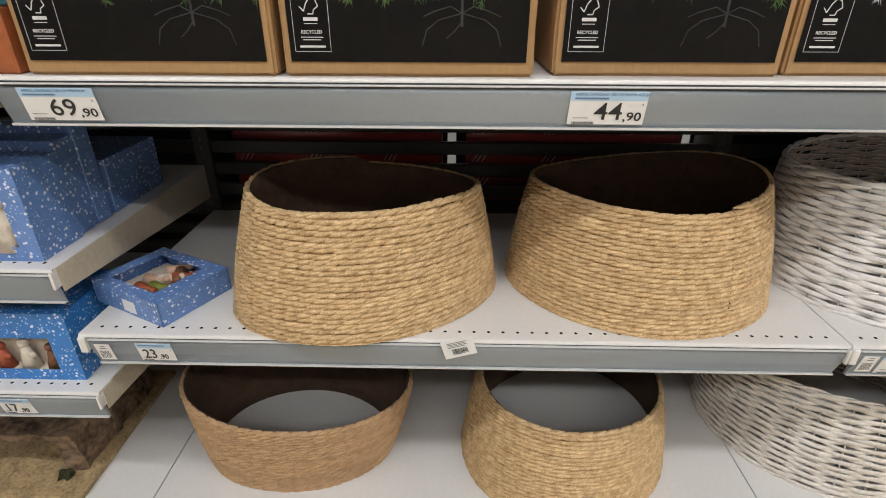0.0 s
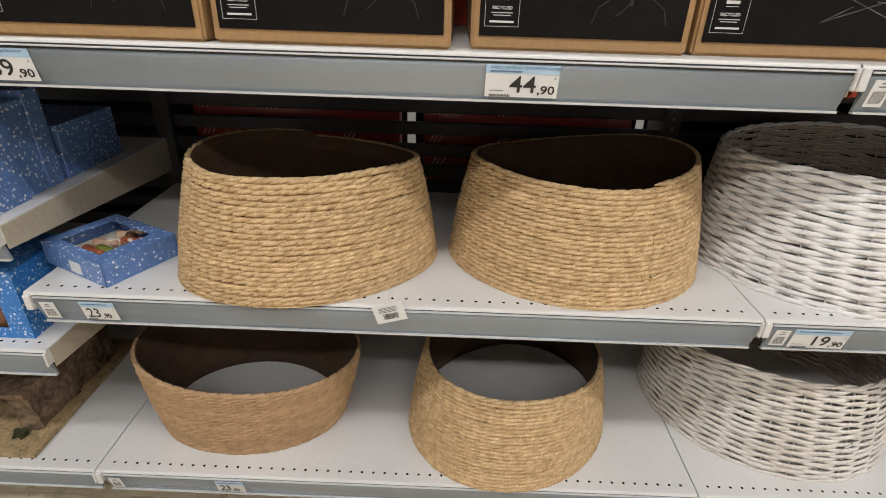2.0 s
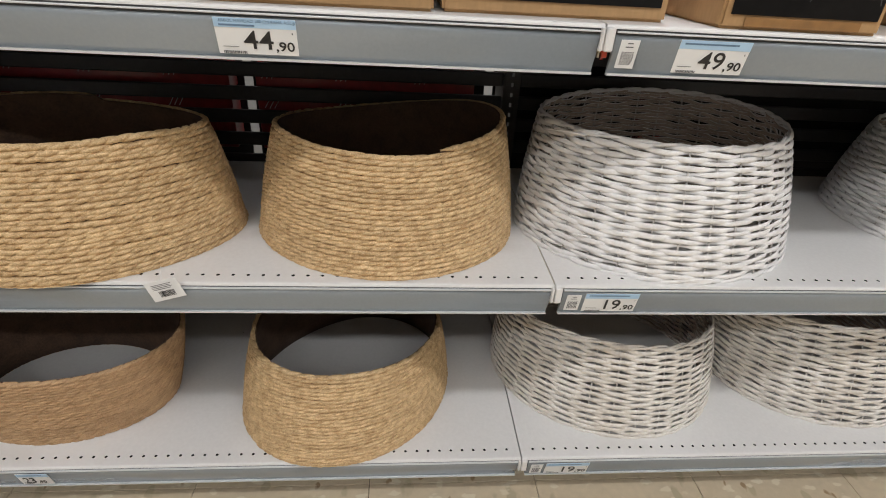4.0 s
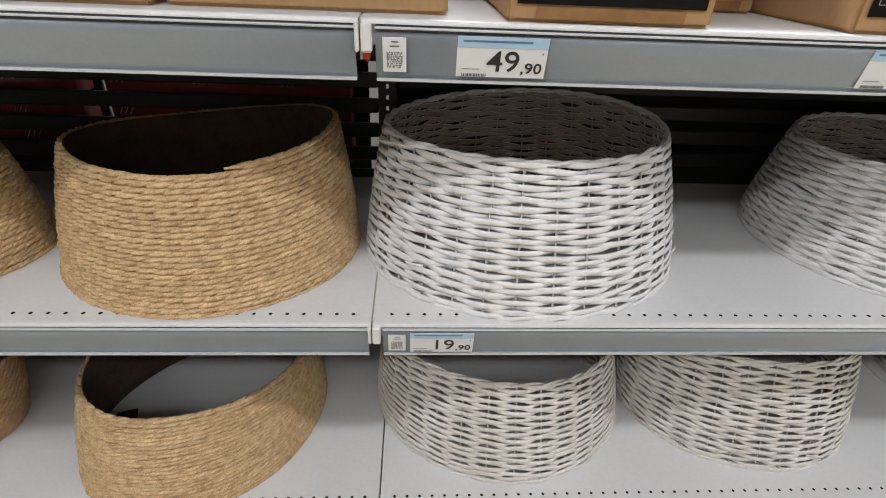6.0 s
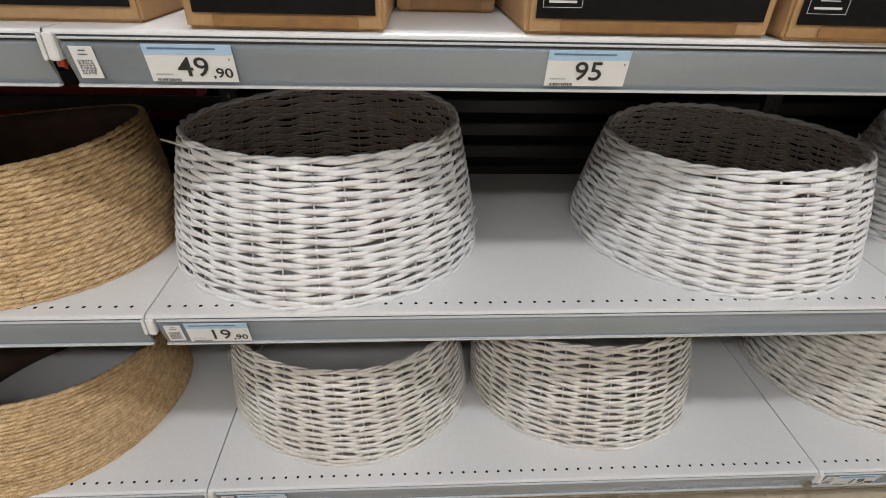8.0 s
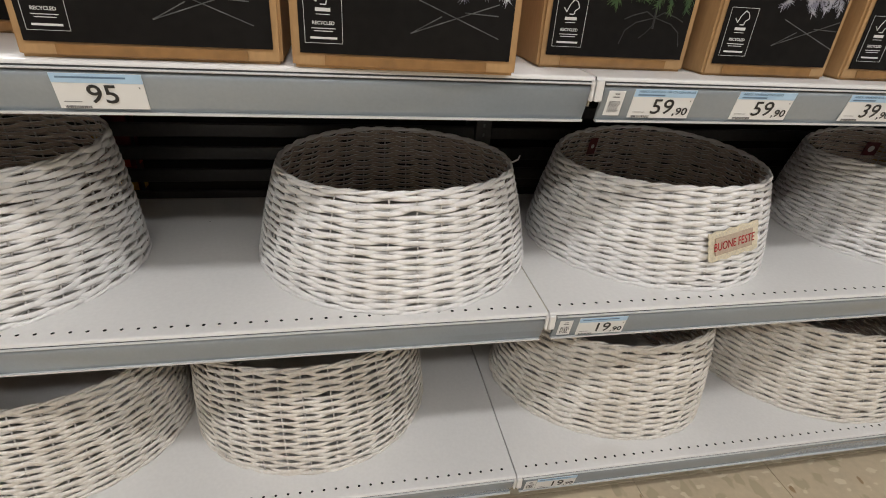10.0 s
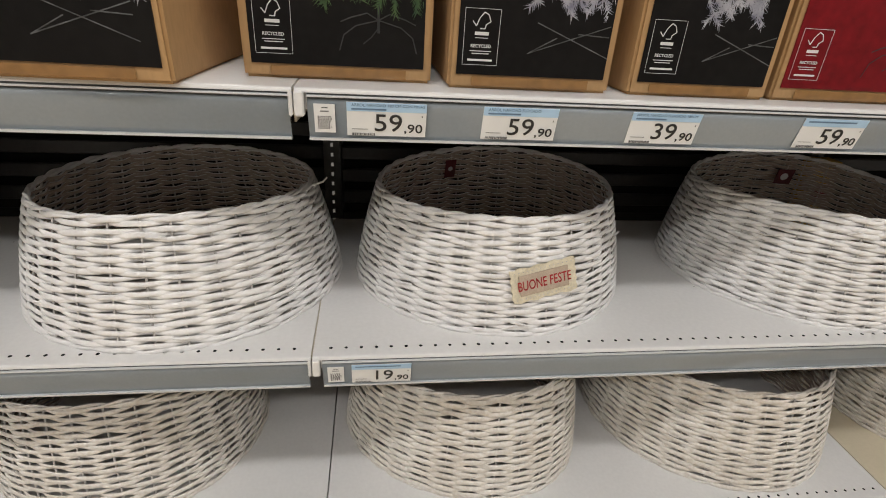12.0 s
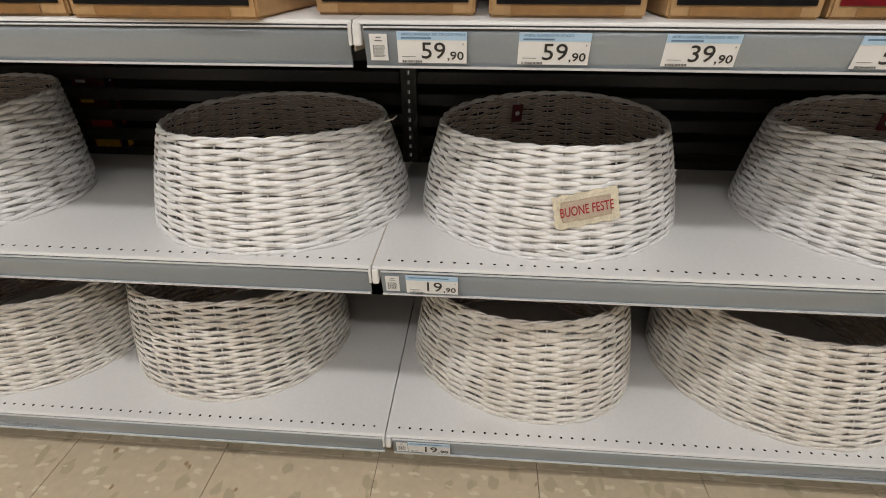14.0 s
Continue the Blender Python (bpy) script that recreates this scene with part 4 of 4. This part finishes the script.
# ---- swing tag on the rope collar ----
t = thing("swing_tag", -0.034, FRONT - 0.0085, 0.6263, rx=4, ry=-16)
boxed("card", (0, 0.056, -0.0004, 0.0004, -0.040, 0), TAG_WHITE, t, bevel=0.0002)
bm = bmesh.new()
rnd = random.Random(8)
x = 0.016
while x < 0.042:
    d = rnd.uniform(0.0006, 0.0018)
    box(bm, x, x + d, -0.0009, -0.0006, -0.033, -0.021)
    x += d + rnd.uniform(0.0005, 0.0011)
part("barcode", bm, INK, t)
for k in range(4):
    boxed("text_line", (0.010, 0.044 - 0.003 * (k % 2), -0.0009, -0.0006, -0.008 - 0.003 * k, -0.0070 - 0.003 * k), INK_GREY, t)
bm = rod(bmesh.new(), (0.030, 0, -0.003), (0.034, 0.016, 0.016), 0.0006, 5)
part("string", bm, WICKER, t)
tagged(t, "small white barcode tag hanging over the price rail", "tag")


# ---- cloth patch sewn on a wicker collar ----
def cloth_patch(x, y, z, rz, rx, ry):
    t = thing("cloth_patch", x, y, z, rz, rx, ry)
    w, h = 0.059, 0.029
    n = 64
    verts, rim = [], []
    for k in range(n):
        a = k / n
        per = a * 4
        side, f = int(per), per - int(per)
        px, pz = [(-w + 2 * w * f, -h), (w, -h + 2 * h * f), (w - 2 * w * f, h), (-w, h - 2 * h * f)][side]
        bump = 1 + 0.045 * abs(math.sin(a * n * 0.8))
        rim.append((px * bump, 0, pz * (1 + 0.14 * abs(math.sin(a * n * 0.8)))))
    bm = bmesh.new()
    front = [bm.verts.new((px, -0.0012 + 0.0010 * math.sin(px * 90), pz)) for px, _, pz in rim]
    back = [bm.verts.new((px, 0.0006 + 0.0010 * math.sin(px * 90), pz)) for px, _, pz in rim]
    bm.faces.new(front)
    bm.faces.new(back[::-1])
    for k in range(n):
        bm.faces.new((front[k], back[k], back[(k + 1) % n], front[(k + 1) % n]))
    bmesh.ops.recalc_face_normals(bm, faces=bm.faces)
    part("lace_border", bm, LACE, t, "cream scalloped lace border")
    boxed("linen", (-w * 0.78, w * 0.78, -0.0034, -0.0016, -h * 0.66, h * 0.66), LINEN, t, "beige linen panel", bevel=0.0004)
    bm = bmesh.new()
    for k in range(14):
        for s in (-1, 1):
            cx = -w * 0.9 + 1.8 * w * k / 13
            bmesh.ops.create_circle(bm, cap_ends=True, radius=0.0013, segments=6, matrix=pose(cx, -0.0026, s * h * 0.86, 90))
    part("lace_holes", bm, STAKE, t)["kind"] = "stuff"
    lettering("words", "BUONE FESTE", 0.0255, STITCH, t, 0, -0.0038, -0.0088, align="CENTER", wide=0.64, bold=0.0002)
    return tagged(t, "cream lace patch stitched with BUONE FESTE in red", "patch")


cloth_patch(2.391, 0.861, 0.734, 9, -11, -10)


# ---- small red tags inside the collars ----
def red_tag(x, y, z, rz, w=0.030, h=0.036):
    t = thing("red_swing_tag", x, y, z, rz, rx=8)
    boxed("card", (-w / 2, w / 2, -0.0006, 0.0006, -h, 0), RED_TAG, t, "dark red card", bevel=0.0003)
    bm = bmesh.new()
    bmesh.ops.create_circle(bm, cap_ends=True, radius=w * 0.22, segments=14, matrix=pose(0, -0.0009, -h * 0.5, 90))
    part("pale_disc", bm, PRINT_WHITE, t, "pale round print")
    part("string", rod(bmesh.new(), (0, 0, -0.002), (0.001, 0.004, 0.012), 0.0005, 5), WICKER, t)
    return tagged(t, "small dark red card tag hanging inside a wicker collar", "tag", "red swing tags")


red_tag(2.284, 1.312, 0.808, 18, 0.028, 0.046)
red_tag(3.188, 1.310, 0.803, -6, 0.046, 0.042)
t = thing("red_swing_tag", 0.072, 1.040, Z_LOW + 0.0015)
boxed("card", (-0.022, 0.022, -0.016, 0.016, 0, 0.0012), RED_TAG, t, "dark red card", m=pose(0, 0, 0, 0, 0, 20))
boxed("pale_disc", (-0.006, 0.006, -0.006, 0.006, 0.0013, 0.0016), INK_GREY, t)
tagged(t, "small dark card tag lying on the bottom shelf", "tag", "red swing tags")


# ---- cartons of red goods behind the slats of one bay ----
def red_carton(x0, x1, z0, z1):
    t = thing("red_carton", x0, 1.420, z0)
    boxed("carton", (0, x1 - x0, 0, 0.07, 0, z1 - z0), RED_CARD, t, bevel=0.002)
    for k, s in enumerate((0.03, 0.36, 0.72)):
        bm = bmesh.new()
        for q in range(3):
            xx = (x1 - x0) * s + q * 0.012
            rod(bm, (xx, -0.002, (z1 - z0) * 0.5), (xx + 0.02, -0.003, (z1 - z0) * 0.98), 0.0012, 5)
        part("film_crease", bm, FILM, t, "shiny crease of clear wrapping")
    return tagged(t, "long red carton in clear wrapping behind the slats", "carton", "red cartons")


for z0, z1 in ((0.795, 0.862), (0.72, 0.787), (0.645, 0.712)):
    red_carton(-0.60, -0.045, z0, z1)
    red_carton(0.02, 0.575, z0, z1)


# ---- toy packages standing behind the wicker collars ----
def small_package(x, y, z, w, d, h, base, patches, label):
    t = thing("package", x, y, z + 0.0005)
    boxed("carton", (0, w, 0, d, 0, h), base, t, bevel=0.002)
    for name, mat, a, b2, c, e in patches:
        boxed(name, (w * a, w * b2, -0.0012, -0.0004, h * c, h * e), mat, t)
        boxed(name, (w + 0.0004, w + 0.0012, d * a, d * b2, h * c, h * e), mat, t)
    return tagged(t, label, "package", "packages")


PK = [("yellow_print", YELLOW, 0.50, 0.97, 0.10, 0.235), ("red_print", SCARLET, 0.55, 0.93, 0.35, 0.47), ("yellow_word", YELLOW, 0.48, 0.72, 0.61, 0.65), ("pale_word", TAG_WHITE, 0.5, 0.68, 0.82, 0.85), ("dark_panel", INK, 0.02, 0.42, 0.1, 0.95)]
small_package(0.950, 1.412, 0.60, 0.165, 0.05, 0.27, RED_TAG, PK, "dark red package with yellow and red print behind the slats")
small_package(3.270, 1.310, Z_MID, 0.075, 0.05, 0.200, YELLOW, [("red_print", RED_CARD, 0.1, 0.9, 0.4, 0.7)], "small yellow printed package at the back of the shelf")

small_package(0.060, 1.290, Z_TOP, 0.100, 0.05, 0.16, SCARLET, [("pale_word", TAG_WHITE, 0.25, 0.75, 0.55, 0.62)], "small red package behind the tree cartons")

# ---- floor tiles ----
FX, FY = 1.958, 0.862
me = None
rest_v, rest_f = [], []
for i in range(-15, 12):
    for j in range(-10, 2):
        x, y = FX + i * TILE, FY + (j - 1) * TILE
        if -8 <= i <= 6 and -4 <= j <= 1:
            if me is None:
                bm = box(bmesh.new(), 0.0008, TILE - 0.0008, 0.0008, TILE - 0.0008, -0.006, 0.0, 0.0008)
                me = bpy.data.meshes.new("floor_tile")
                bm.to_mesh(me)
                bm.free()
            ob = dress("floor_tile", me, TERRAZZO, floor)
            ob.location = (x, y, 0)
        else:
            k = len(rest_v)
            a, c = 0.0008, TILE - 0.0008
            rest_v += [(x + a, y + a, 0), (x + c, y + a, 0), (x + c, y + c, 0), (x + a, y + c, 0)]
            rest_f.append((k, k + 1, k + 2, k + 3))
tagged(from_arrays("far_floor_tiles", rest_v, rest_f, TERRAZZO, floor, smooth=False), kind="stuff")

# ---- red clip in the gap between two price rails ----
t = thing("red_clip", 0.6715, FRONT + 0.004, Z_TOP - 0.045)
boxed("clip", (-0.004, 0.004, 0, 0.008, 0, 0.012), SCARLET, t, bevel=0.001)
boxed("stem", (-0.002, 0.002, 0.008, 0.010, -0.004, 0.014), RED_CARD, t)
tagged(t, "small red plastic clip between two price rails", "clip")
